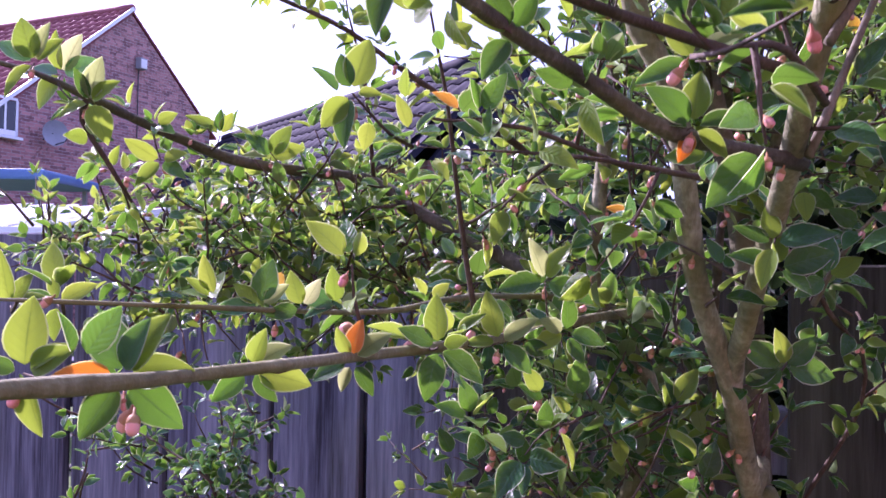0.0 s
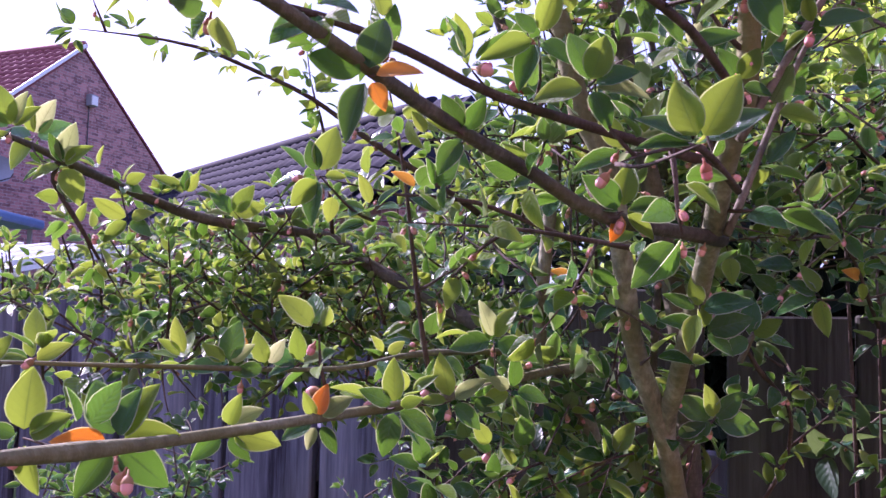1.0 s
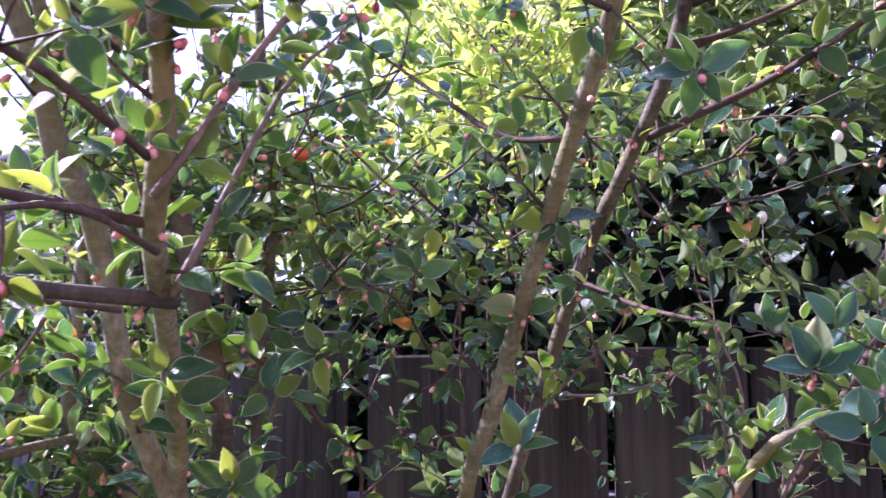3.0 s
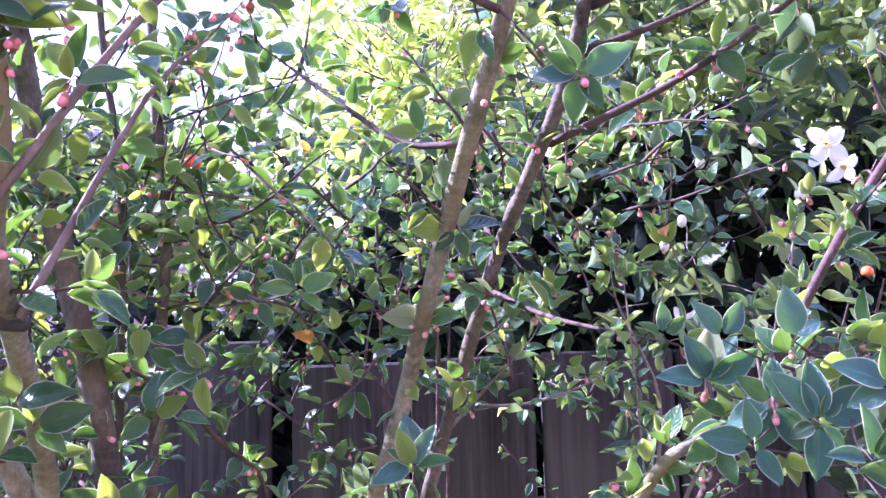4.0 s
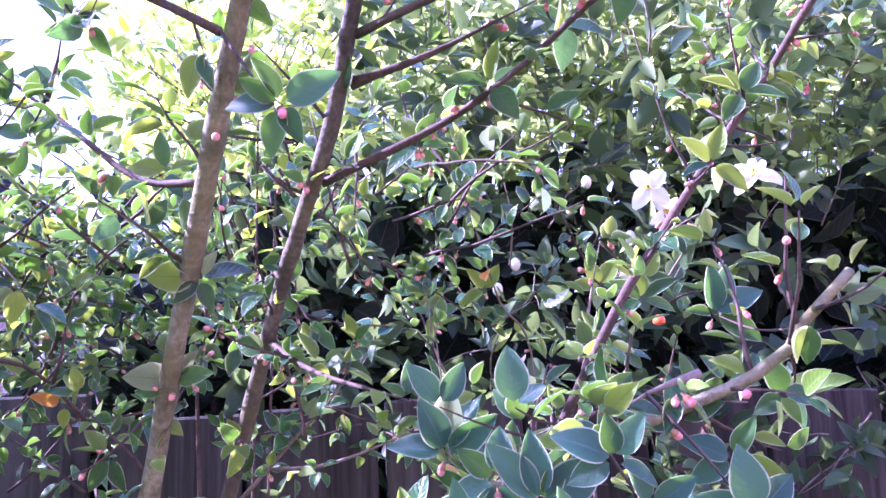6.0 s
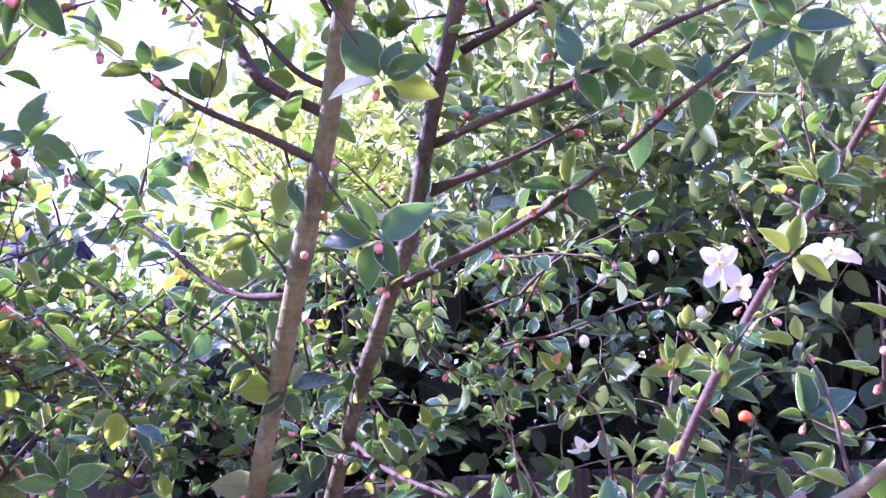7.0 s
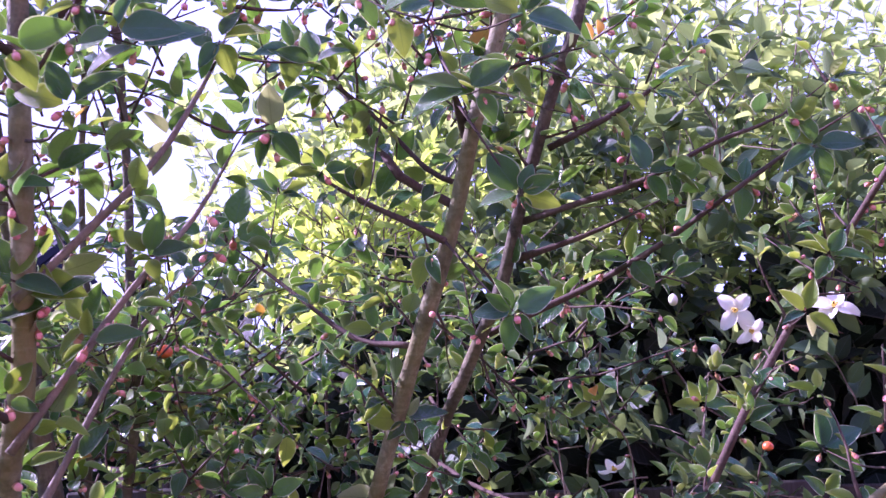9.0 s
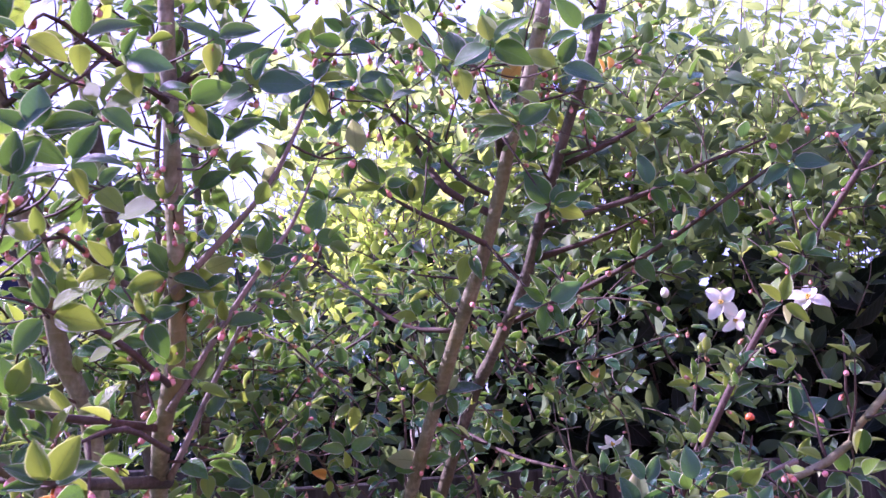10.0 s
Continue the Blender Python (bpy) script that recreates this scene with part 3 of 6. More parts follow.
def build_brick_house():
    house = tagged(new("brick_house"), "two-storey red brick house with a red tiled gable roof", "house")
    apex = Vector((-7.92, 21.62, 8.17))
    d = Vector((math.sin(radians(25)), math.cos(radians(25)), 0))      # along the gable, away from the garden
    back = Vector((-d.y, d.x, 0))                                      # along the ridge
    half, slope, wing = 3.10, 0.84, 4.30
    near, far = apex - d * wing - UP * wing * slope, apex + d * half - UP * half * slope
    length = 9.0
    base = lambda p: Vector((p.x, p.y, 0))
    slab("wall", [base(near), base(far), far, apex, near], 0.22, M_BRICK, house, "red brick gable wall", (base(near), d, UP))
    slab("wall", [base(near + back * length), base(near), near, near + back * length], 0.22, M_BRICK, house, "red brick side wall", (base(near), back, UP))
    slab("wall", [base(far), base(far + back * length), far + back * length, far], 0.22, M_BRICK, house, "red brick side wall", (base(far), back, UP))
    slab("wall", [base(far + back * length), base(near + back * length), near + back * length, apex + back * length, far + back * length], 0.22, M_BRICK, house, "red brick gable wall", (base(far), d, UP))
    o = -back * 0.03
    low, high = near - d * 0.3 - UP * 0.3 * slope + o + UP * 0.12, apex + o + UP * 0.12
    roof = slab("roof", [low + back * (length + 0.2), low, high, high + back * (length + 0.2)], 0.10, M_TILE_RED, house, "red clay tiled roof slope")
    lowf = far + d * 0.3 - UP * 0.3 * slope + o + UP * 0.12
    slab("roof", [lowf, lowf + back * (length + 0.2), high + back * (length + 0.2), high], 0.05, M_TILE_RED, house, "red clay tiled roof slope")
    tile = roof_tile(0.30, 0.40, 0.022, 0.02)
    tile.materials.append(M_TILE_RED)
    run = (high - low).length
    rows = int(run / 0.33) + 1
    cols = int(300 / rows)
    tile_slope(roof, M_TILE_RED, low + back * (cols * 0.30), low, high + back * (cols * 0.30), cols, rows, tile, 0.30, run / rows)
    # white verge boards and the ridge
    for a, b in ((low, high),):
        line = (b - a)
        mid = (a + b) / 2 - back * 0.05 + UP * 0.02
        bm = box_bm(0, 0, 0, 0.04, line.length, 0.09, 0.006)
        y = line.normalized()
        z = (UP - y * UP.dot(y)).normalized()
        x = y.cross(z)
        bmesh.ops.transform(bm, matrix=Matrix(((x.x, y.x, z.x, mid.x), (x.y, y.y, z.y, mid.y), (x.z, y.z, z.z, mid.z), (0, 0, 0, 1))), verts=bm.verts)
        part("verge_board", bm, M_WHITE, house, "pale mortared roof verge")
    v, f = tube_data([high + UP * 0.03 + back * (i * 0.5) for i in range(19)], 0.11, 0.11, 10, 0.02)
    link_mesh("ridge", v, f, [M_TILE_RED], house, "rounded clay ridge tiles", None, True)
    # window in the gable's lower left
    wp = apex - d * 3.62 - UP * 3.28 - back * 0.03
    win = tagged(new("window"), "white framed window")
    win.parent = house
    turn = Matrix(((d.x, -back.x, 0, wp.x), (d.y, -back.y, 0, wp.y), (0, 0, 1, wp.z), (0, 0, 0, 1)))
    for cx, cz, sx, sz in ((0, 0.42, 0.60, 0.06), (0, -0.34, 0.60, 0.12), (-0.29, 0, 0.06, 0.80), (0.29, 0, 0.06, 0.80), (0, 0.04, 0.05, 0.64)):
        bm = box_bm(cx, 0, cz, sx, 0.07, sz, 0.006)
        bmesh.ops.transform(bm, matrix=turn, verts=bm.verts)
        part("window_frame", bm, M_WHITE, win)
    for cx in (-0.14, 0.14):
        bm = box_bm(cx, 0.01, 0.04, 0.24, 0.012, 0.66)
        bmesh.ops.transform(bm, matrix=turn, verts=bm.verts)
        part("pane", bm, M_GLASS, win)
    bm = box_bm(0, 0.07, -0.45, 0.74, 0.15, 0.06, 0.008)
    bmesh.ops.transform(bm, matrix=turn, verts=bm.verts)
    part("window_sill", bm, M_WHITE, win)
    return apex, d, back


def build_wall_fittings(apex, d, back):
    face = Matrix(((d.x, -back.x, 0, 0), (d.y, -back.y, 0, 0), (0, 0, 1, 0), (0, 0, 0, 1)))
    # flood lamp box with its conduit
    at = apex + d * 0.27 - UP * 1.24 - back * 0.02
    lamp = tagged(new("wall_lamp"), "small pale grey box lamp on the brick gable", "lamp")
    lamp.matrix_world = Matrix.Translation(at) @ face
    part("housing", box_bm(0, 0.09, 0, 0.24, 0.18, 0.30, 0.015), M_GREY, lamp)
    part("cover", box_bm(0, 0.185, -0.01, 0.20, 0.02, 0.24, 0.006), M_WHITE, lamp, "white lamp cover")
    v, f = tube_data([Vector((-0.03, 0.02, -0.16 - i * 0.2)) for i in range(14)], 0.014, 0.014, 6, 0.0)
    link_mesh("cable", v, f, [M_DARK], lamp, "dark cable down the wall", None, True)
    # dish
    at = apex - d * 2.60 - UP * 3.50 - back * 0.02
    dish = tagged(new("satellite_dish"), "small grey satellite dish on the brick wall", "dish")
    dish.matrix_world = Matrix.Translation(at) @ face
    verts, faces = [], []
    for i in range(7):
        r = i / 6 * 0.30
        for k in range(20):
            a = 2 * math.pi * k / 20
            verts.append((r * math.cos(a) * 0.92, 0.30 + r * r * 0.9 + r * math.cos(a) * 0.3, r * math.sin(a)))
    for i in range(6):
        for k in range(20):
            a, b = i * 20 + k, i * 20 + (k + 1) % 20
            faces.append((a, b, b + 20, a + 20))
    link_mesh("reflector", verts, faces, [M_GREY], dish, "", None, True)
    v, f = tube_data([Vector((0, 0.0, -0.12)), Vector((0, 0.16, -0.12)), Vector((0, 0.3, 0))], 0.02, 0.02, 8, 0.0)
    link_mesh("bracket", v, f, [M_DARK], dish, "", None, True)
    v, f = tube_data([Vector((0, 0.32, -0.28)), Vector((0.08, 0.6, -0.2)), Vector((0.1, 0.66, -0.1))], 0.012, 0.012, 6, 0.0)
    link_mesh("arm", v, f, [M_DARK], dish, "", None, True)


def build_bungalow():
    home = tagged(new("bungalow"), "low bungalow with a grey concrete tiled roof", "house")
    b, c = Vector((-5.2, 20.6, 4.80)), Vector((0.99, 10.21, 4.43))
    u = (c - b).normalized()
    n = Vector((u.y, -u.x, 0))                       # towards the garden
    if n.y > 0:
        n = -n
    drop, run = 1.45, 1.55
    eb, ec = b + n * run - UP * drop, c + n * run - UP * drop
    fb, fc = b - n * run - UP * drop, c - n * run - UP * drop
    roof = slab("roof", [eb, ec, c, b], 0.08, M_TILE_GREY, home, "grey tiled roof slope")
    slab("roof", [fc, fb, b, c], 0.08, M_TILE_GREY, home, "grey tiled roof slope")
    tile = roof_tile(0.33, 0.36, 0.018, 0.022)
    tile.materials.append(M_TILE_GREY)
    length = (c - b).length
    cols = int(length / 0.33)
    rows = 7
    tile_slope(roof, M_TILE_GREY, eb, ec, b, cols, rows, tile, 0.33, math.hypot(run, drop) / rows)
    v, f = tube_data([b + u * (i * 0.45) + UP * 0.03 for i in range(int(length / 0.45))], 0.10, 0.10, 10, 0.03)
    link_mesh("ridge", v, f, [M_TILE_GREY], home, "half-round ridge tiles", None, True)
    v, f = tube_data([eb + n * 0.05 + u * (length * i / 12) - UP * 0.03 for i in range(13)], 0.055, 0.055, 8, 0.0)
    link_mesh("gutter", v, f, [M_DARK], home, "black plastic gutter", None, True)
    ins = 0.35
    p = [eb - n * ins + u * 0.1, ec - n * ins - u * 0.1, fc + n * ins - u * 0.1, fb + n * ins + u * 0.1]
    for i in range(4):
        a, q = p[i], p[(i + 1) % 4]
        top = Vector((0, 0, 0.0))
        slab("wall", [Vector((a.x, a.y, 0)), Vector((q.x, q.y, 0)), q + top, a + top], 0.2, M_BRICK, home, "red brick wall", (Vector((a.x, a.y, 0)), (q - a).normalized(), UP))
    # gables share the roof's colour so the camera sees roof there
    for e, r, g in ((p[0], b + u * 0.1, p[3]), (p[2], c - u * 0.1, p[1])):
        slab("gable", [e, g, r - UP * 0.1], 0.1, M_TILE_GREY, home, "plain gable in the roof's grey, to blend with it in view")


def build_lean_to():
    shed = tagged(new("lean_to"), "white lean-to roof with glazing bars beyond the fence", "lean-to")
    # roof falls towards the garden
    x0, x1, y0, y1, z0, z1 = -4.2, -2.60, 6.0, 8.6, 1.98, 2.28
    slab("roof", [(x0, y0, z0), (x1, y0, z0), (x1, y1, z1), (x0, y1, z1)], 0.035, M_WHITE, shed, "white sheet roof")
    k = math.atan2(z1 - z0, y1 - y0)
    for i in range(7):
        x = x0 + 0.03 + (x1 - x0 - 0.06) * i / 6
        part("glazing_bar", box_bm(x, (y0 + y1) / 2, (z0 + z1) / 2 + 0.03, 0.05, 2.62, 0.05, 0.006, Matrix.Rotation(k, 4, "X")), M_WHITE, shed)
    part("gutter", box_bm((x0 + x1) / 2, y0 - 0.05, z0 - 0.03, x1 - x0, 0.1, 0.08, 0.01), M_WHITE, shed)
    for x in (x0 + 0.1, (x0 + x1) / 2, x1 - 0.1):
        part("post", box_bm(x, y0 + 0.1, z0 / 2 - 0.03, 0.08, 0.08, z0 - 0.06, 0.006), M_WHITE, shed)
        part("post", box_bm(x, y1 - 0.1, z1 / 2 - 0.03, 0.08, 0.08, z1 - 0.06, 0.006), M_WHITE, shed)
    part("panel", box_bm((x0 + x1) / 2, y0 + 0.1, 1.0, x1 - x0 - 0.3, 0.03, 1.9, 0.004), M_WHITE, shed, "white boarded front")
    booth = tagged(new("blue_shelter"), "blue sheeted garden shelter beyond the lean-to", "shelter")
    part("cover", box_bm(-5.62, 10.4, 2.74, 2.3, 1.6, 0.13, 0.04), M_BLUE, booth, "blue sheet cover")
    for x in (-6.6, -4.6):
        for y in (9.75, 11.05):
            part("pole", box_bm(x, y, 1.34, 0.05, 0.05, 2.68, 0.004), M_GREY, booth)


def build_sky_blocker():
    """An unseen brick wall and roof, added behind the camera to block sky light."""
    home = tagged(new("unseen_sky_blocker"), "unseen brick wall and roof added to block sky light", "house")
    slab("wall", [(-3.5, -4.2, 0), (7.5, -4.2, 0), (7.5, -4.2, 5.2), (-3.5, -4.2, 5.2)][::-1], 0.25, M_BRICK, home, "", (Vector((-3.5, -4.2, 0)), Vector((1, 0, 0)), UP))
    slab("roof", [(-3.8, -3.9, 5.2), (7.8, -3.9, 5.2), (7.8, -7.5, 7.6), (-3.8, -7.5, 7.6)], 0.08, M_TILE_GREY, home, "grey tiled roof slope")


build_ground()
build_fence()
build_sky_blocker()
_apex, _d, _back = build_brick_house()
build_wall_fittings(_apex, _d, _back)
build_bungalow()
build_lean_to()

# ---- the cotoneaster: its limbs, from the base upwards ----
# name: radius at the start, radius at the end, points
limb_plan = {}


def limb(name, r0, r1, pts):
    limb_plan.update({name: (r0, r1, pts)})


limb("s1", 0.0106, 0.0043, [(0.256, 0.722, -0.006), (0.222, 0.583, 1.250), (0.183, 0.472, 1.611), (0.163, 0.433, 1.633), (0.144, 0.406, 1.685), (0.131, 0.394, 1.712), (0.118, 0.383, 1.743), (0.109, 0.370, 1.784), (0.100, 0.360, 1.821), (0.086, 0.358, 1.846), (0.076, 0.355, 1.884), (0.066, 0.352, 1.907), (0.050, 0.340, 1.960), (0.034, 0.322, 2.022)])
limb("s2", 0.0098, 0.0035, [(0.256, 0.722, -0.006), (0.233, 0.583, 1.194), (0.194, 0.478, 1.583), (0.163, 0.433, 1.630), (0.143, 0.406, 1.688), (0.140, 0.383, 1.716), (0.135, 0.350, 1.746), (0.127, 0.306, 1.780), (0.121, 0.278, 1.804), (0.122, 0.258, 1.842), (0.114, 0.244, 1.920), (0.108, 0.239, 1.983), (0.103, 0.233, 2.040)])
limb("s3", 0.0098, 0.0039, [(0.256, 0.722, -0.006), (0.311, 0.611, 1.250), (0.344, 0.528, 1.583), (0.314, 0.461, 1.674), (0.316, 0.428, 1.724), (0.316, 0.383, 1.793), (0.316, 0.339, 1.855), (0.314, 0.306, 1.893), (0.315, 0.283, 1.928), (0.312, 0.261, 1.960), (0.315, 0.233, 2.012), (0.319, 0.222, 2.051)])
limb("s4", 0.0093, 0.0035, [(0.256, 0.722, -0.006), (0.322, 0.639, 1.250), (0.367, 0.556, 1.583), (0.382, 0.444, 1.799), (0.380, 0.383, 1.863), (0.380, 0.344, 1.903), (0.377, 0.311, 1.951), (0.380, 0.278, 2.008), (0.383, 0.261, 2.035), (0.387, 0.244, 2.085)])
limb("s0", 0.0088, 0.0035, [(0.256, 0.722, -0.006), (0.167, 0.611, 1.194), (0.111, 0.544, 1.528), (0.132, 0.500, 1.651), (0.111, 0.483, 1.701), (0.091, 0.478, 1.730), (0.096, 0.467, 1.833), (0.097, 0.444, 1.891), (0.083, 0.422, 1.922), (0.081, 0.411, 1.904), (0.072, 0.389, 1.926)])
limb("s5", 0.0056, 0.0022, [(0.256, 0.722, -0.006), (0.417, 0.556, 1.306), (0.478, 0.417, 1.611), (0.511, 0.311, 1.793), (0.554, 0.306, 1.849), (0.597, 0.294, 1.905), (0.629, 0.278, 1.950), (0.625, 0.250, 1.974), (0.641, 0.233, 2.005)])
limb("s6", 0.0039, 0.0020, [(0.344, 0.528, 1.417), (0.356, 0.333, 1.611), (0.370, 0.289, 1.698), (0.388, 0.256, 1.734), (0.487, 0.200, 1.776), (0.507, 0.192, 1.794), (0.531, 0.183, 1.816), (0.499, 0.178, 1.800)])
limb("b1", 0.0025, 0.0012, [(0.125, 0.473, 1.719), (0.093, 0.444, 1.720), (0.026, 0.333, 1.716), (-0.024, 0.239, 1.718), (-0.058, 0.183, 1.719), (-0.080, 0.150, 1.721), (-0.087, 0.139, 1.722)])
limb("b2", 0.0018, 0.0006, [(0.087, 0.478, 1.728), (0.018, 0.422, 1.729), (-0.024, 0.383, 1.723), (-0.095, 0.311, 1.728), (-0.143, 0.278, 1.731), (-0.155, 0.267, 1.732)])
limb("b3", 0.0057, 0.0019, [(0.107, 0.478, 1.715), (0.057, 0.511, 1.743), (0.019, 0.539, 1.764), (-0.016, 0.556, 1.783), (-0.042, 0.572, 1.801), (-0.116, 0.539, 1.807), (-0.153, 0.500, 1.818), (-0.184, 0.456, 1.831), (-0.206, 0.433, 1.840), (-0.230, 0.411, 1.842)])
limb("b4", 0.0021, 0.0006, [(-0.185, 0.456, 1.831), (-0.188, 0.458, 1.819), (-0.179, 0.467, 1.800), (-0.170, 0.483, 1.778), (-0.157, 0.511, 1.745)])
limb("b5", 0.0018, 0.0006, [(-0.016, 0.556, 1.783), (-0.048, 0.556, 1.781), (-0.069, 0.544, 1.768)])
limb("b6", 0.0029, 0.0013, [(0.131, 0.303, 1.782), (0.073, 0.261, 1.785), (0.044, 0.242, 1.796), (0.016, 0.217, 1.805), (-0.015, 0.183, 1.816), (-0.029, 0.172, 1.822), (-0.044, 0.161, 1.828), (-0.061, 0.149, 1.834), (-0.081, 0.139, 1.841)])
limb("b7", 0.0021, 0.0008, [(0.123, 0.278, 1.806), (0.070, 0.247, 1.811), (0.030, 0.222, 1.815), (0.002, 0.200, 1.821), (-0.019, 0.192, 1.826), (-0.032, 0.183, 1.826), (-0.052, 0.172, 1.827)])
limb("b8", 0.0013, 0.0005, [(0.019, 0.367, 1.725), (0.015, 0.361, 1.745), (0.010, 0.350, 1.777), (0.005, 0.339, 1.812), (-0.002, 0.328, 1.843), (-0.005, 0.317, 1.868)])
limb("b9", 0.0013, 0.0005, [(0.080, 0.344, 1.784), (0.035, 0.333, 1.798), (0.003, 0.325, 1.799), (-0.033, 0.317, 1.805)])
limb("b9b", 0.0013, 0.0005, [(0.113, 0.344, 1.780), (0.078, 0.333, 1.784), (0.049, 0.322, 1.786), (-0.007, 0.306, 1.786)])
limb("b10", 0.0023, 0.0009, [(0.061, 0.556, 1.819), (0.044, 0.544, 1.829), (-0.010, 0.528, 1.859), (-0.053, 0.511, 1.885), (-0.087, 0.500, 1.898), (-0.120, 0.489, 1.908), (-0.154, 0.478, 1.910), (-0.183, 0.467, 1.909)])
limb("b11", 0.0016, 0.0006, [(-0.040, 0.572, 1.801), (-0.043, 0.556, 1.840), (-0.046, 0.544, 1.869), (-0.055, 0.528, 1.902), (-0.058, 0.517, 1.932)])
limb("t1", 0.0022, 0.0009, [(0.385, 0.294, 1.977), (0.405, 0.267, 1.988), (0.425, 0.244, 2.003), (0.438, 0.228, 2.019)])
limb("t2", 0.0022, 0.0009, [(0.381, 0.317, 1.939), (0.393, 0.278, 1.941), (0.412, 0.247, 1.947), (0.430, 0.217, 1.959), (0.458, 0.194, 1.971), (0.478, 0.178, 1.988)])
limb("t3", 0.0023, 0.0007, [(0.383, 0.328, 1.919), (0.409, 0.300, 1.928), (0.427, 0.278, 1.937), (0.448, 0.261, 1.949)])
limb("t4", 0.0024, 0.0009, [(0.385, 0.367, 1.880), (0.429, 0.322, 1.904), (0.443, 0.272, 1.920), (0.450, 0.233, 1.935), (0.475, 0.200, 1.959), (0.503, 0.178, 1.979)])
limb("t5", 0.0019, 0.0007, [(0.305, 0.278, 1.910), (0.289, 0.294, 1.924), (0.272, 0.306, 1.935), (0.254, 0.317, 1.949), (0.233, 0.322, 1.964)])
limb("t6", 0.0016, 0.0007, [(0.317, 0.289, 1.946), (0.307, 0.300, 1.956), (0.290, 0.317, 1.985), (0.265, 0.328, 2.008), (0.233, 0.339, 2.021)])
limb("t7", 0.0031, 0.0012, [(0.320, 0.278, 1.969), (0.299, 0.250, 1.967), (0.282, 0.228, 1.967), (0.261, 0.211, 1.986)])
limb("t8", 0.0019, 0.0007, [(0.384, 0.443, 1.806), (0.380, 0.389, 1.791), (0.385, 0.356, 1.782), (0.387, 0.311, 1.775), (0.390, 0.278, 1.769)])
limb("t9", 0.0017, 0.0007, [(0.129, 0.294, 1.783), (0.169, 0.306, 1.866), (0.187, 0.300, 1.886), (0.204, 0.294, 1.906)])
limb("t10", 0.0017, 0.0007, [(0.120, 0.261, 1.813), (0.159, 0.267, 1.876), (0.183, 0.278, 1.909), (0.202, 0.294, 1.945), (0.216, 0.306, 1.971)])
limb("t11", 0.0017, 0.0007, [(0.117, 0.250, 1.864), (0.155, 0.244, 1.912), (0.172, 0.250, 1.943), (0.187, 0.261, 1.978), (0.195, 0.267, 2.005)])
limb("t12", 0.0027, 0.0009, [(0.320, 0.294, 1.935), (0.314, 0.297, 1.939), (0.292, 0.300, 1.949), (0.287, 0.317, 1.974), (0.275, 0.333, 2.006), (0.262, 0.350, 2.044), (0.255, 0.361, 2.076)])
limb("t13", 0.0019, 0.0007, [(0.316, 0.333, 1.866), (0.297, 0.367, 1.873), (0.281, 0.389, 1.892), (0.268, 0.411, 1.911), (0.232, 0.444, 1.950)])
limb("t14", 0.0016, 0.0005, [(0.266, 0.444, 1.930), (0.271, 0.444, 1.954), (0.273, 0.439, 1.982)])
limb("t15", 0.0016, 0.0005, [(0.187, 0.417, 1.728), (0.192, 0.400, 1.752), (0.202, 0.378, 1.775), (0.218, 0.356, 1.795)])
limb("w1", 0.0017, 0.0004, [(0.639, 0.567, 1.472), (0.652, 0.544, 1.775), (0.605, 0.522, 1.839), (0.580, 0.511, 1.884), (0.557, 0.494, 1.924), (0.574, 0.511, 1.912), (0.565, 0.511, 1.958)])
limb("w2", 0.0014, 0.0004, [(0.556, 0.500, 1.472), (0.520, 0.478, 1.784), (0.512, 0.478, 1.821), (0.506, 0.472, 1.851)])
limb("w3", 0.0017, 0.0006, [(0.568, 0.517, 1.653), (0.571, 0.511, 1.726), (0.557, 0.517, 1.769), (0.542, 0.522, 1.805), (0.542, 0.528, 1.841)])
limb("w4", 0.0017, 0.0006, [(0.405, 0.556, 1.705), (0.433, 0.528, 1.745), (0.458, 0.511, 1.776), (0.467, 0.500, 1.803)])
limb("w5", 0.0014, 0.0004, [(0.518, 0.333, 1.787), (0.538, 0.344, 1.822), (0.554, 0.350, 1.857)])
limb("w6", 0.0024, 0.0006, [(0.256, 0.722, -0.006), (0.411, 0.583, 1.194), (0.411, 0.400, 1.500), (0.391, 0.278, 1.705), (0.392, 0.256, 1.728), (0.387, 0.233, 1.747), (0.392, 0.217, 1.759), (0.406, 0.200, 1.767)])
limb("w7", 0.0017, 0.0002, [(0.445, 0.189, 1.778), (0.424, 0.194, 1.772), (0.405, 0.200, 1.761)])
limb("w8", 0.0014, 0.0004, [(0.314, 0.500, 1.747), (0.260, 0.444, 1.795), (0.206, 0.400, 1.792), (0.227, 0.389, 1.806)])
limb("w9", 0.0031, 0.0012, [(0.256, 0.722, -0.006), (0.289, 0.678, 1.194), (0.233, 0.600, 1.500), (0.268, 0.528, 1.666), (0.228, 0.489, 1.722), (0.191, 0.456, 1.754), (0.165, 0.422, 1.769)])
limb("w10", 0.0014, 0.0004, [(0.407, 0.500, 1.730), (0.429, 0.478, 1.731), (0.460, 0.456, 1.742), (0.499, 0.444, 1.761)])
limb("u1", 0.0016, 0.0006, [(0.118, 0.253, 1.824), (0.090, 0.228, 1.840), (0.069, 0.214, 1.846), (0.053, 0.206, 1.850), (0.037, 0.194, 1.849)])
limb("u2", 0.0019, 0.0007, [(0.112, 0.241, 1.949), (0.090, 0.225, 1.954), (0.070, 0.212, 1.959), (0.054, 0.200, 1.960), (0.043, 0.192, 1.943)])
limb("u3", 0.0014, 0.0006, [(0.108, 0.333, 1.884), (0.079, 0.278, 1.890), (0.061, 0.233, 1.885), (0.046, 0.206, 1.879)])
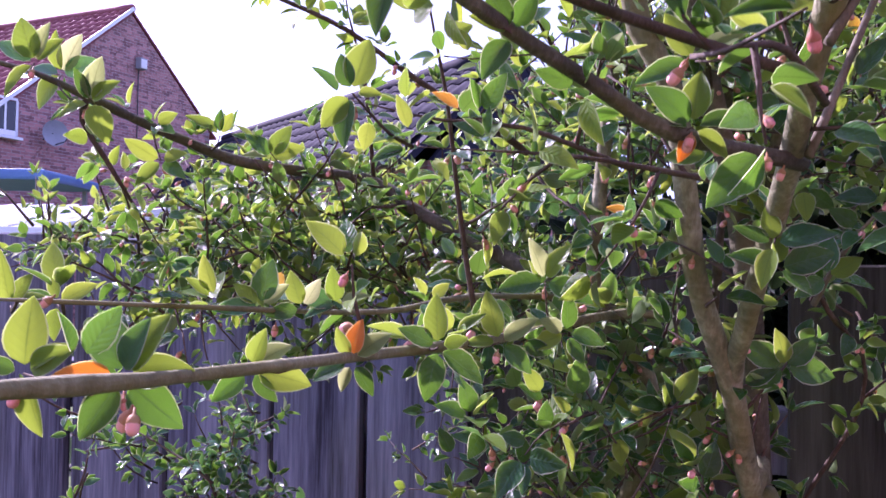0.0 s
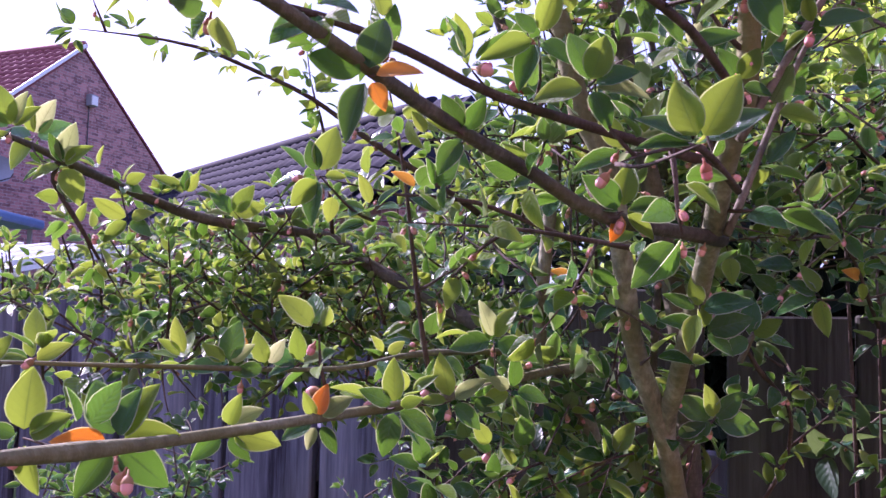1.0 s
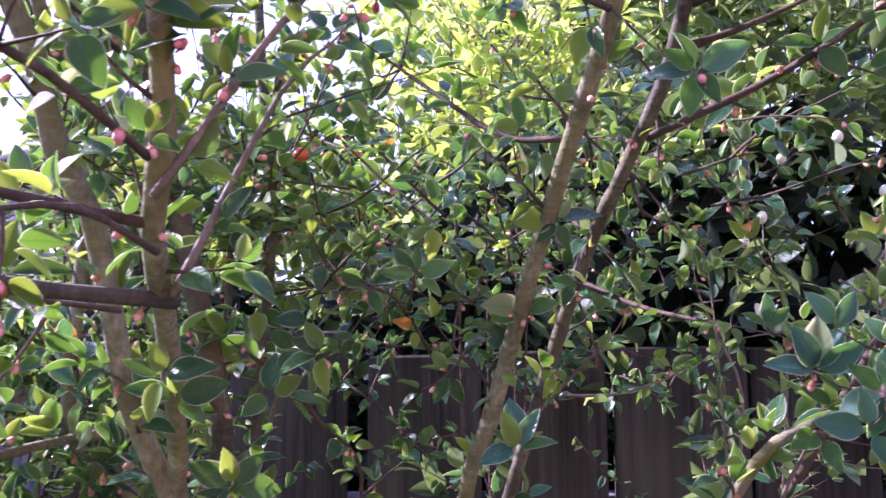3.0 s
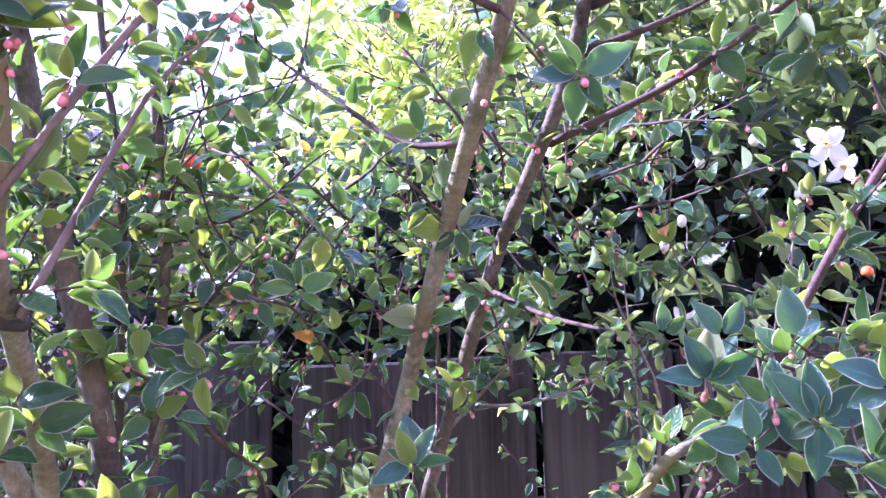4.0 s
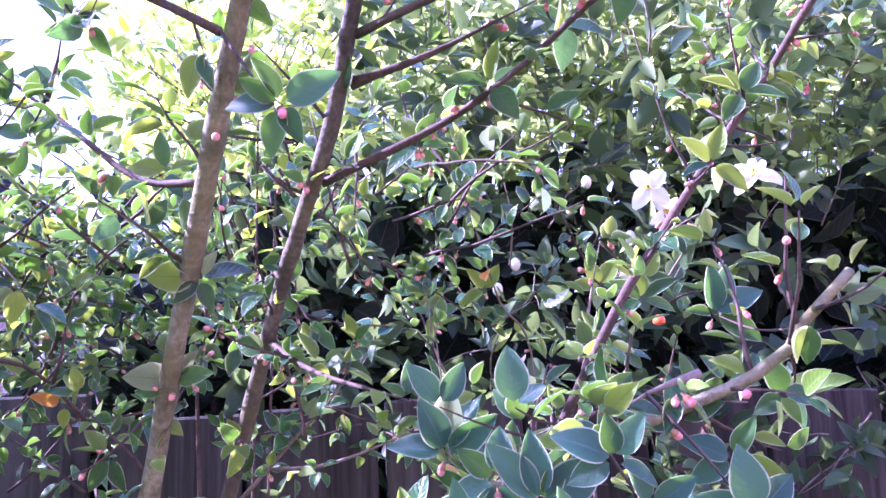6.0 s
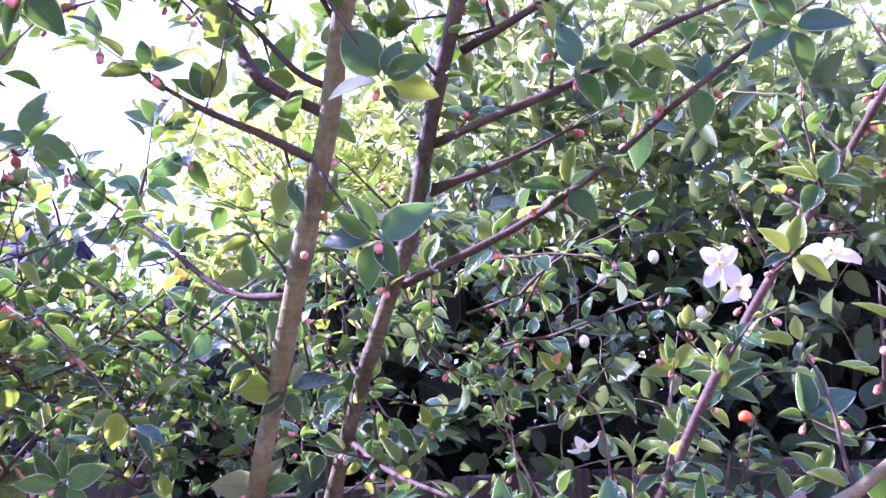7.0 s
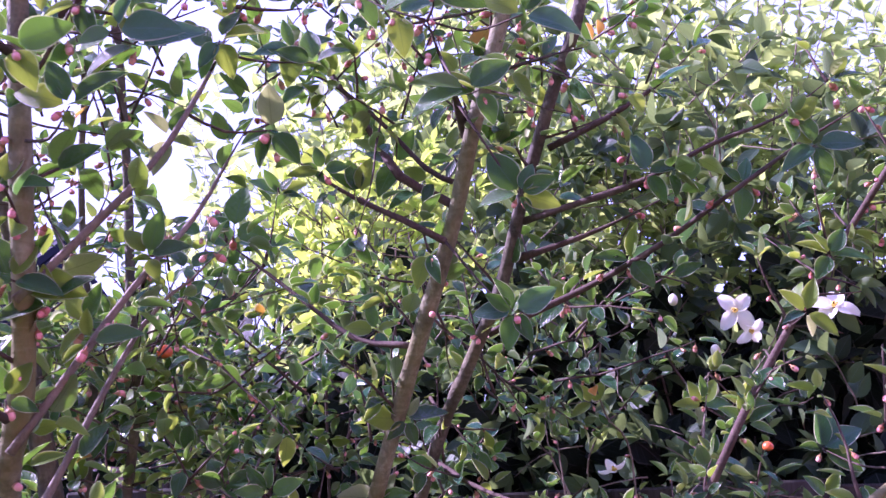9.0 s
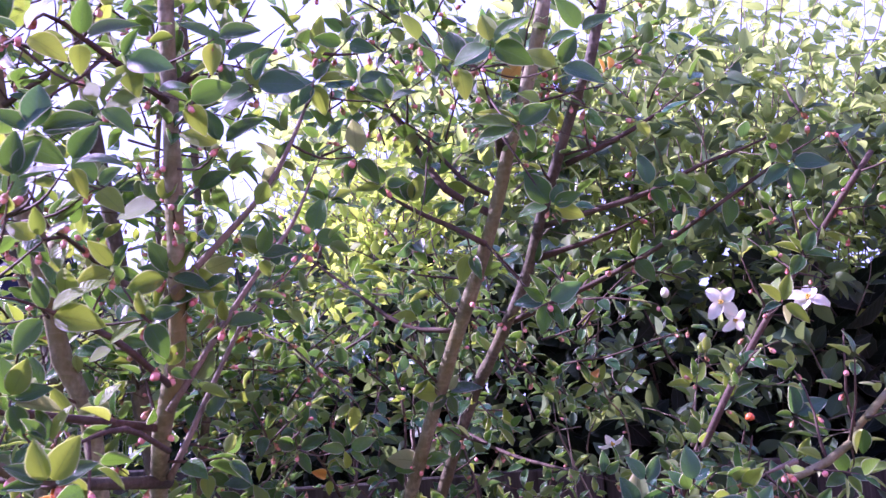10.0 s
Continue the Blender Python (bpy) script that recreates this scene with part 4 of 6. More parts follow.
limb("u4", 0.0014, 0.0006, [(0.122, 0.267, 1.796), (0.098, 0.239, 1.805), (0.074, 0.211, 1.798), (0.058, 0.194, 1.791)])
limb("u5", 0.0018, 0.0005, [(0.111, 0.242, 1.957), (0.126, 0.233, 1.970), (0.140, 0.228, 1.991), (0.149, 0.222, 2.014)])
limb("u6", 0.0018, 0.0005, [(0.046, 0.336, 1.972), (0.070, 0.300, 1.986), (0.092, 0.268, 2.000)])
limb("s7", 0.0054, 0.0027, [(0.256, 0.722, -0.006), (0.222, 0.622, 1.250), (0.200, 0.544, 1.639), (0.200, 0.489, 1.847), (0.194, 0.489, 1.900), (0.187, 0.489, 1.990), (0.176, 0.478, 2.067), (0.165, 0.467, 2.129), (0.158, 0.456, 2.184)])
limb("s8", 0.0039, 0.0020, [(0.256, 0.722, -0.006), (0.211, 0.633, 1.250), (0.183, 0.556, 1.639), (0.177, 0.511, 1.856), (0.165, 0.506, 1.942), (0.159, 0.500, 2.005), (0.156, 0.489, 2.060), (0.144, 0.478, 2.130)])
limb("u7", 0.0074, 0.0040, [(0.183, 0.472, 1.611), (0.163, 0.440, 1.740), (0.144, 0.430, 1.817), (0.131, 0.430, 1.874), (0.123, 0.430, 1.920), (0.116, 0.428, 1.950), (0.098, 0.420, 2.020), (0.082, 0.410, 2.090)])
limb("u8", 0.0042, 0.0026, [(0.097, 0.462, 1.842), (0.086, 0.490, 1.885), (0.068, 0.500, 1.931), (0.054, 0.500, 1.978), (0.040, 0.495, 2.030)])
STEMS = ("s0", "s1", "s2", "s3", "s4", "s5", "s6", "s7", "s8")
PALE = ("t9", "t10", "t11", "w1", "w2", "w3", "w4", "w5", "w6", "w7", "w10", "t15")
# leaf tones: 0 dark, 1 pale underside, 2 sunlit yellow, 3 orange, 4 sky-tinted
TONES = (0, 0, 0, 2, 0, 0, 4, 0, 2)
# these mixes paint sun and deep shade by place
SUNNY = (0, 2, 0, 2, 0, 0, 2, 0)
DEEP = (0, 0, 4)
ORANGE = ((0.095, 0.417, 1.771, -1.0, 0.3),
          (-0.088, 0.500, 1.739, -0.2, -1.0),
          (0.009, 0.306, 1.800, -0.7, 0.4),
          (-0.087, 0.500, 1.733, 0.2, -1.0),
          (0.392, 0.261, 2.042, 0.3, -1.0),
          (0.398, 0.256, 2.042, -0.3, -0.8))


# ---- rosettes fitted to the camera's view: place, turn towards it (degrees), buds, then each leaf's angle, length in mm and tone ----
ROSETTES = []


def rosette(at, turn, buds, *leaves):
    ROSETTES.append((Vector(at), turn, buds, leaves))


rosette((-0.066, 0.193, 1.718), -1, 2, (112, 17.7, 0), (70, 15.3, 0), (60, 18.4, 2), (12, 16.7, 2), (178, 15.8, 3), (238, 16.7, 0), (322, 18.1, 0))
rosette((-0.090, 0.198, 1.718), -1, 2, (88, 18.9, 2), (40, 12.1, 2), (28, 14.4, 2), (285, 15.9, 2), (160, 9.1, 0))
rosette((-0.046, 0.228, 1.716), -1, 0, (38, 12.9, 1), (348, 17.4, 2), (68, 12.1, 2), (222, 12.9, 0), (310, 11.3, 0))
rosette((-0.021, 0.243, 1.717), -1, 0, (115, 10.5, 2), (42, 13.2, 1), (82, 11.8, 3), (200, 12.2, 0), (302, 11.8, 0), (250, 8.8, 1))
rosette((0.003, 0.274, 1.718), -1, 0, (94, 18.6, 2), (150, 14.8, 0), (257, 19.0, 0), (324, 20.0, 0), (20, 9.9, 2))
rosette((0.025, 0.307, 1.717), -1, 1, (106, 21.0, 2), (35, 18.0, 1), (318, 17.1, 0), (182, 13.3, 2))
rosette((0.054, 0.340, 1.718), -1, 1, (90, 18.7, 0), (352, 17.3, 0), (200, 17.3, 2), (300, 14.4, 0), (150, 12.0, 1))
rosette((0.079, 0.261, 1.787), -1, 2, (86, 18.7, 2), (138, 20.0, 0), (6, 21.4, 0), (172, 16.8, 0), (320, 15.3, 2), (250, 11.8, 3))
rosette((0.020, 0.218, 1.802), -1, 1, (160, 12.4, 2), (62, 13.2, 0), (235, 14.8, 0), (120, 14.0, 0))
rosette((-0.007, 0.188, 1.810), -10, 0, (80, 17.7, 0), (246, 18.9, 0), (8, 14.5, 3), (300, 9.8, 3), (160, 17.4, 0))
rosette((0.053, 0.204, 1.814), -10, 1, (190, 16.8, 2), (102, 18.5, 0), (72, 16.8, 2), (298, 14.3, 0), (352, 18.8, 1), (22, 15.1, 0))
rosette((-0.025, 0.269, 1.797), -10, 1, (75, 20.4, 2), (108, 13.3, 0), (258, 18.9, 0), (228, 15.0, 2), (0, 9.0, 2))
rosette((0.042, 0.222, 1.833), -10, 0, (72, 19.8, 2), (248, 18.4, 0), (200, 20.6, 2), (318, 15.1, 0), (130, 11.0, 0))
rosette((0.051, 0.383, 1.738), -10, 1, (110, 22.7, 1), (190, 24.7, 0), (342, 25.6, 0), (60, 22.7, 2))
rosette((0.134, 0.331, 1.745), -10, 0, (160, 22.4, 0), (18, 24.2, 0), (90, 17.1, 2), (328, 16.3, 0))
rosette((0.167, 0.403, 1.699), -10, 0, (352, 29.0, 0), (150, 26.5, 0), (100, 20.0, 2), (45, 23.2, 0), (215, 20.0, 0))
rosette((-0.038, 0.351, 1.727), -1, 0, (95, 17.7, 2), (22, 15.3, 1), (158, 20.7, 4), (200, 15.3, 4))
rosette((-0.198, 0.454, 1.843), -1, 0, (95, 25.6, 2), (60, 27.7, 1), (230, 24.9, 2), (15, 32.7, 4), (175, 28.5, 4))
rosette((-0.145, 0.337, 1.727), -1, 0, (92, 15.9, 2), (30, 18.0, 2), (268, 15.4, 2), (160, 15.4, 0))
rosette((-0.067, 0.342, 1.727), -1, 0, (80, 20.6, 0), (185, 20.6, 4), (40, 14.6, 1), (140, 14.6, 2))
rosette((-0.051, 0.345, 1.726), -1, 0, (110, 17.0, 2), (60, 14.6, 1), (190, 15.8, 0))
rosette((-0.151, 0.313, 1.727), -1, 0, (95, 23.1, 2), (60, 14.6, 2), (20, 14.6, 2))
rosette((-0.104, 0.544, 1.812), -1, 1, (60, 26.7, 2), (20, 24.4, 2), (130, 23.6, 0), (175, 21.6, 1))
rosette((-0.172, 0.428, 1.823), -1, 1, (75, 26.3, 1), (110, 19.7, 0), (200, 20.4, 2), (300, 24.6, 2), (30, 23.0, 2))
rosette((-0.127, 0.507, 1.820), -1, 0, (150, 26.0, 2), (60, 16.7, 2), (90, 16.7, 0))
rosette((-0.189, 0.405, 1.837), -1, 1, (105, 24.1, 2), (70, 22.5, 1), (150, 22.5, 4), (45, 19.3, 2), (230, 24.1, 2))
rosette((-0.153, 0.481, 1.801), -1, 2, (150, 25.7, 2), (20, 16.1, 2), (230, 22.1, 2), (330, 18.6, 0))
rosette((0.318, 0.388, 1.784), -28, 1, (192, 21.6, 0), (166, 27.1, 1), (58, 19.1, 1), (12, 22.2, 0))
rosette((0.288, 0.339, 1.717), -28, 0, (110, 20.9, 2), (62, 24.5, 4), (190, 21.5, 4), (14, 21.5, 0), (96, 29.0, 4), (140, 15.9, 0))
rosette((0.374, 0.243, 1.754), -28, 1, (110, 22.6, 4), (58, 25.2, 4), (165, 22.2, 4), (84, 27.2, 1), (320, 12.1, 0), (35, 26.2, 4))
rosette((0.375, 0.192, 1.742), -28, 0, (130, 27.1, 4), (96, 24.4, 4), (262, 21.3, 4), (30, 25.3, 4), (200, 11.2, 0), (310, 13.0, 4), (60, 16.2, 0))
rosette((0.370, 0.207, 1.748), -28, 1, (200, 19.4, 4), (250, 18.8, 4), (82, 17.5, 4), (302, 20.6, 4), (140, 16.6, 0))
rosette((0.376, 0.159, 1.728), -28, 1, (100, 19.0, 4), (30, 16.1, 4), (170, 17.8, 0), (62, 22.0, 2), (135, 16.1, 4))
rosette((0.390, 0.175, 1.754), -28, 0, (150, 21.6, 4), (100, 14.4, 0), (330, 16.2, 4), (60, 18.0, 4), (200, 16.2, 4))
rosette((0.354, 0.213, 1.771), -28, 0, (58, 17.1, 4), (122, 18.0, 4))
rosette((0.371, 0.197, 1.770), -28, 0, (95, 20.4, 4), (40, 12.9, 4))
rosette((0.352, 0.199, 1.736), -28, 0, (170, 18.6, 4), (100, 16.6, 4), (300, 16.6, 4))
rosette((0.360, 0.161, 1.734), -28, 0, (100, 19.3, 4), (30, 15.4, 4), (170, 15.4, 4), (60, 13.5, 0))
rosette((0.377, 0.272, 1.773), -28, 0, (90, 15.9, 4), (40, 13.4, 0), (150, 12.9, 0))
rosette((0.230, 0.390, 1.795), -28, 1, (120, 21.0, 0), (25, 22.8, 0), (162, 21.0, 0), (300, 18.1, 0))
rosette((0.198, 0.355, 1.762), -28, 1, (112, 17.9, 2), (280, 21.1, 2), (205, 24.2, 0), (150, 16.3, 0))
rosette((0.320, 0.354, 1.828), -29, 0, (14, 27.0, 0), (140, 19.9, 0), (175, 27.6, 2), (226, 17.1, 0), (58, 15.2, 1), (290, 16.6, 0))
rosette((0.597, 0.605, 1.838), -28, 0, (80, 28.3, 2), (250, 33.7, 2), (20, 22.8, 0), (170, 26.1, 0))
rosette((0.309, 0.228, 1.867), -29, 1, (120, 19.0, 0), (26, 23.7, 4), (178, 19.4, 4), (150, 16.5, 0), (256, 19.0, 0), (296, 17.9, 0))
rosette((0.309, 0.219, 1.918), -29, 2, (124, 26.4, 0), (62, 15.0, 4), (190, 20.4, 0), (20, 19.0, 0), (340, 21.0, 2), (292, 12.4, 0))
rosette((0.210, 0.314, 1.916), -29, 0, (80, 24.7, 0), (160, 16.0, 0), (340, 20.2, 0), (200, 15.3, 1))
rosette((0.248, 0.298, 1.945), -29, 1, (192, 19.2, 2), (102, 12.8, 0), (14, 14.3, 0), (160, 9.9, 0))
rosette((0.280, 0.456, 1.984), -29, 0, (150, 26.1, 0), (122, 22.5, 0), (28, 22.5, 2), (60, 15.2, 0), (172, 15.2, 0), (348, 17.4, 0))
rosette((0.235, 0.481, 1.958), -29, 1, (45, 30.4, 0), (160, 23.0, 0), (340, 25.9, 0))
rosette((0.275, 0.476, 1.954), -29, 0, (170, 22.9, 4), (92, 11.8, 0), (8, 20.3, 0), (202, 15.5, 0), (320, 18.4, 0))
rosette((0.274, 0.312, 1.941), -29, 1, (105, 20.6, 0), (70, 21.9, 2), (142, 21.1, 0), (220, 12.9, 0))
rosette((0.302, 0.290, 1.907), -29, 1, (245, 21.1, 2), (286, 21.1, 0))
rosette((0.309, 0.369, 1.879), -29, 1, (102, 22.5, 0), (170, 20.8, 2), (300, 17.9, 4), (20, 14.4, 2))
rosette((0.228, 0.439, 1.893), -29, 0, (60, 20.4, 0), (120, 20.4, 0), (200, 20.4, 0), (330, 17.1, 0))
rosette((0.226, 0.305, 1.794), -29, 0, (130, 17.1, 0), (20, 17.1, 0), (90, 14.1, 0), (175, 16.4, 0), (320, 14.1, 0))
rosette((0.248, 0.455, 1.929), -29, 0, (75, 21.5, 0), (120, 18.1, 0), (200, 17.4, 0))
rosette((0.266, 0.506, 1.927), -29, 1, (160, 23.8, 0), (100, 20.0, 0), (45, 23.8, 0))
rosette((0.407, 0.241, 1.948), -29, 1, (102, 26.6, 4), (10, 23.5, 0), (170, 16.4, 0), (300, 21.5, 0))
rosette((0.463, 0.227, 1.945), -29, 1, (75, 17.0, 4), (262, 23.0, 0), (130, 14.2, 0), (30, 17.0, 4))
rosette((0.475, 0.188, 1.956), -29, 0, (215, 29.8, 4), (0, 26.1, 4), (112, 24.5, 0), (280, 24.5, 0), (150, 18.7, 2))
rosette((0.483, 0.288, 1.953), -29, 0, (265, 26.3, 4), (346, 23.2, 0), (150, 22.6, 0))
rosette((0.437, 0.291, 1.915), -29, 0, (80, 24.6, 2), (176, 26.3, 0), (304, 23.5, 0), (30, 17.7, 0))
rosette((0.428, 0.343, 1.899), -29, 2, (215, 26.0, 0), (60, 19.8, 0), (0, 16.7, 0), (120, 18.6, 2))
rosette((0.580, 0.262, 1.924), -29, 0, (160, 30.4, 2), (60, 22.1, 0), (350, 31.8, 0), (120, 18.7, 2), (230, 21.4, 0))
rosette((0.577, 0.283, 1.890), -29, 0, (138, 25.7, 2), (74, 26.4, 2), (320, 36.1, 2), (200, 22.2, 4), (280, 17.4, 1))
rosette((0.611, 0.413, 1.840), -29, 0, (120, 22.9, 2), (60, 26.2, 2), (178, 26.2, 2), (0, 26.2, 0), (250, 18.6, 1))
rosette((0.519, 0.242, 1.804), -29, 1, (96, 28.5, 4), (68, 32.6, 4), (30, 35.5, 4), (172, 15.7, 0), (330, 32.6, 0))
rosette((0.574, 0.339, 1.822), -29, 0, (150, 30.1, 0), (30, 33.0, 0), (100, 22.7, 2), (340, 22.7, 0), (210, 26.4, 0))
rosette((0.591, 0.522, 1.849), -29, 1, (60, 25.6, 2), (130, 25.6, 2), (210, 29.4, 2))
rosette((0.126, 0.208, 1.921), -30, 1, (115, 19.7, 0), (162, 19.7, 2), (30, 24.0, 0), (280, 8.6, 2))
rosette((0.149, 0.228, 1.957), -30, 1, (20, 31.7, 4), (120, 15.4, 2), (205, 24.0, 0), (60, 16.8, 0))
rosette((0.183, 0.246, 1.976), -30, 0, (0, 24.0, 2), (290, 18.8, 2), (240, 16.7, 4), (60, 15.7, 0))
rosette((0.204, 0.241, 1.938), -30, 2, (92, 22.0, 1), (310, 18.5, 0), (250, 18.0, 0), (200, 15.0, 0))
rosette((0.163, 0.268, 1.888), -30, 1, (75, 21.1, 0), (125, 15.6, 2), (20, 18.1, 0), (300, 12.5, 2))
rosette((0.143, 0.270, 1.860), -30, 1, (122, 15.8, 2), (70, 18.2, 0), (232, 15.8, 2), (330, 15.3, 0))
rosette((0.167, 0.255, 1.934), -30, 0, (130, 16.2, 1), (250, 18.7, 1), (340, 11.1, 2), (60, 12.6, 0))
rosette((0.238, 0.311, 2.014), -30, 1, (180, 23.9, 4), (265, 23.9, 2), (110, 20.0, 0), (20, 22.6, 0))
rosette((0.288, 0.338, 2.004), -30, 1, (100, 22.3, 0), (215, 22.3, 2), (280, 29.3, 0), (30, 20.9, 0))
rosette((0.310, 0.340, 1.972), -30, 0, (60, 25.0, 0), (150, 21.5, 0), (240, 25.0, 0))
rosette((0.282, 0.205, 1.956), -30, 1, (185, 23.6, 0), (165, 38.5, 2), (40, 17.9, 2), (290, 17.9, 0))
rosette((0.119, 0.255, 1.872), -30, 0, (350, 25.9, 2), (60, 21.2, 0), (160, 18.9, 0), (110, 18.9, 2))
rosette((0.110, 0.245, 1.903), -31, 0, (74, 17.5, 2), (0, 19.4, 0), (186, 24.2, 2), (130, 17.1, 0))
rosette((0.115, 0.248, 1.871), -31, 1, (115, 21.1, 0), (62, 15.0, 2), (345, 21.1, 0), (200, 21.6, 2), (250, 17.3, 2))
rosette((0.058, 0.150, 1.836), -31, 0, (110, 13.4, 0), (350, 18.8, 2), (40, 15.5, 2), (230, 15.5, 0))
rosette((0.076, 0.197, 1.892), -31, 1, (120, 17.2, 0), (200, 16.8, 2), (320, 18.8, 2), (40, 12.7, 0))
rosette((0.054, 0.136, 1.855), -31, 1, (100, 10.4, 2), (150, 11.7, 2), (40, 10.0, 0))
rosette((0.097, 0.201, 1.844), -31, 1, (200, 18.6, 2), (20, 12.9, 0), (110, 12.5, 2), (300, 18.2, 0))
rosette((0.061, 0.143, 1.786), -31, 1, (110, 14.9, 2), (30, 14.9, 0), (60, 16.5, 2), (150, 14.9, 0), (180, 13.3, 0))
rosette((0.087, 0.215, 1.865), -31, 1, (130, 17.3, 2), (200, 19.4, 2), (60, 13.1, 0))
rosette((0.082, 0.269, 1.809), -31, 0, (120, 20.0, 2), (30, 19.6, 1), (200, 22.0, 0))
rosette((0.045, 0.132, 1.871), -31, 1, (60, 14.9, 0), (10, 14.9, 4), (130, 11.7, 2), (90, 16.2, 0))
rosette((0.128, 0.216, 1.963), -31, 1, (110, 19.8, 0), (20, 21.7, 0), (200, 17.0, 2), (290, 19.8, 0))
rosette((0.068, 0.141, 1.902), -31, 1, (60, 14.3, 2), (200, 16.0, 0), (320, 17.4, 0), (120, 10.8, 2))
rosette((0.045, 0.144, 1.923), -31, 2, (60, 17.1, 0), (330, 17.1, 2), (160, 15.0, 0))
rosette((0.062, 0.151, 1.928), -31, 0, (20, 22.1, 0), (80, 15.5, 0), (280, 13.3, 2))
rosette((0.077, 0.161, 1.928), -31, 0, (350, 20.6, 4), (300, 18.3, 2), (60, 13.7, 0))
rosette((0.090, 0.172, 1.923), -31, 1, (120, 18.9, 0), (200, 21.2, 2), (20, 14.1, 0))
rosette((0.050, 0.137, 1.888), -31, 0, (90, 18.0, 4), (20, 20.0, 0), (150, 16.0, 0))
rosette((0.044, 0.138, 1.885), -31, 0, (60, 20.0, 4), (340, 18.0, 0))
rosette((0.062, 0.158, 1.887), -31, 0, (60, 17.1, 0), (10, 19.3, 0), (200, 17.1, 0), (300, 15.0, 2))
rosette((0.115, 0.184, 1.956), -31, 1, (150, 18.0, 0), (20, 20.6, 0), (270, 18.0, 2))
rosette((0.108, 0.197, 1.933), -31, 1, (20, 20.6, 0), (300, 18.0, 2))
rosette((0.138, 0.204, 1.949), -31, 0, (0, 24.4, 4), (60, 16.3, 4), (200, 16.3, 0))
rosette((0.240, 0.169, 1.975), -31, 1, (100, 19.0, 2), (330, 24.4, 0), (200, 21.7, 0), (30, 24.4, 0))
rosette((0.280, 0.169, 1.972), -31, 1, (340, 27.1, 4), (60, 20.0, 0), (150, 22.9, 2))
rosette((0.258, 0.177, 1.940), -31, 0, (35, 23.1, 0), (200, 27.1, 0), (165, 24.4, 2))
rosette((0.239, 0.196, 1.976), -31, 1, (30, 22.9, 4), (100, 22.9, 0), (280, 20.0, 2))
rosette((0.242, 0.240, 2.009), -31, 1, (110, 22.5, 2), (300, 19.3, 0))
rosette((0.296, 0.170, 1.995), -31, 0, (120, 24.0, 0), (30, 21.0, 0), (200, 21.0, 0))
rosette((0.220, 0.236, 1.969), -31, 0, (20, 18.0, 0), (100, 18.0, 0), (160, 18.0, 0))
rosette((0.195, 0.233, 1.995), -31, 0, (170, 18.0, 0), (340, 18.0, 4), (60, 12.6, 0))
rosette((0.473, 0.201, 1.746), -31, 0, (150, 21.9, 4), (60, 20.1, 0), (340, 21.9, 2), (200, 20.1, 4))
rosette((0.534, 0.220, 1.767), -31, 0, (120, 22.2, 0), (30, 22.2, 2), (200, 17.4, 0), (300, 17.4, 4))
rosette((0.463, 0.216, 1.760), -31, 0, (100, 20.1, 4), (30, 20.1, 0), (170, 20.1, 4))
rosette((0.428, 0.158, 1.736), -31, 1, (100, 22.5, 4), (40, 19.3, 4), (160, 21.0, 4), (330, 18.9, 0))
rosette((0.582, 0.291, 1.774), -31, 0, (60, 20.7, 2), (130, 20.7, 0), (0, 20.7, 0), (200, 20.7, 0))
rosette((0.410, 0.183, 1.737), -31, 1, (110, 21.0, 4), (30, 21.0, 4), (320, 17.1, 4), (200, 17.1, 0))
rosette((0.444, 0.237, 1.753), -31, 0, (90, 20.1, 4), (150, 20.1, 4), (20, 17.5, 0))
rosette((0.413, 0.238, 1.740), -31, 0, (200, 18.9, 4), (300, 18.9, 4), (60, 18.9, 4))
rosette((0.590, 0.353, 1.836), -31, 1, (60, 21.2, 2), (150, 21.2, 2), (0, 21.2, 0), (300, 17.3, 2))
rosette((0.567, 0.383, 1.792), -31, 0, (80, 19.6, 2), (170, 19.6, 2), (20, 19.6, 0))
rosette((0.093, 0.240, 1.838), -22, 0, (130, 16.1, 0), (10, 18.8, 0), (200, 11.9, 2), (60, 9.6, 1))
rosette((0.117, 0.255, 1.831), -22, 1, (60, 14.9, 2), (110, 14.9, 0), (200, 12.4, 0), (340, 12.0, 0))
rosette((0.128, 0.320, 1.754), -22, 0, (18, 23.7, 0), (155, 17.4, 0), (250, 18.9, 2), (100, 15.0, 2))
rosette((0.183, 0.395, 1.742), -22, 0, (90, 22.3, 0), (215, 18.6, 0), (30, 18.6, 2))
rosette((0.128, 0.249, 1.864), -22, 1, (40, 18.7, 0), (200, 20.4, 0), (230, 14.7, 0), (100, 14.3, 2))
rosette((0.229, 0.485, 1.883), -22, 0, (160, 23.5, 0), (60, 19.7, 0), (310, 19.0, 2))
rosette((0.142, 0.252, 1.851), -22, 1, (15, 20.0, 0), (100, 13.1, 2), (220, 12.6, 2))


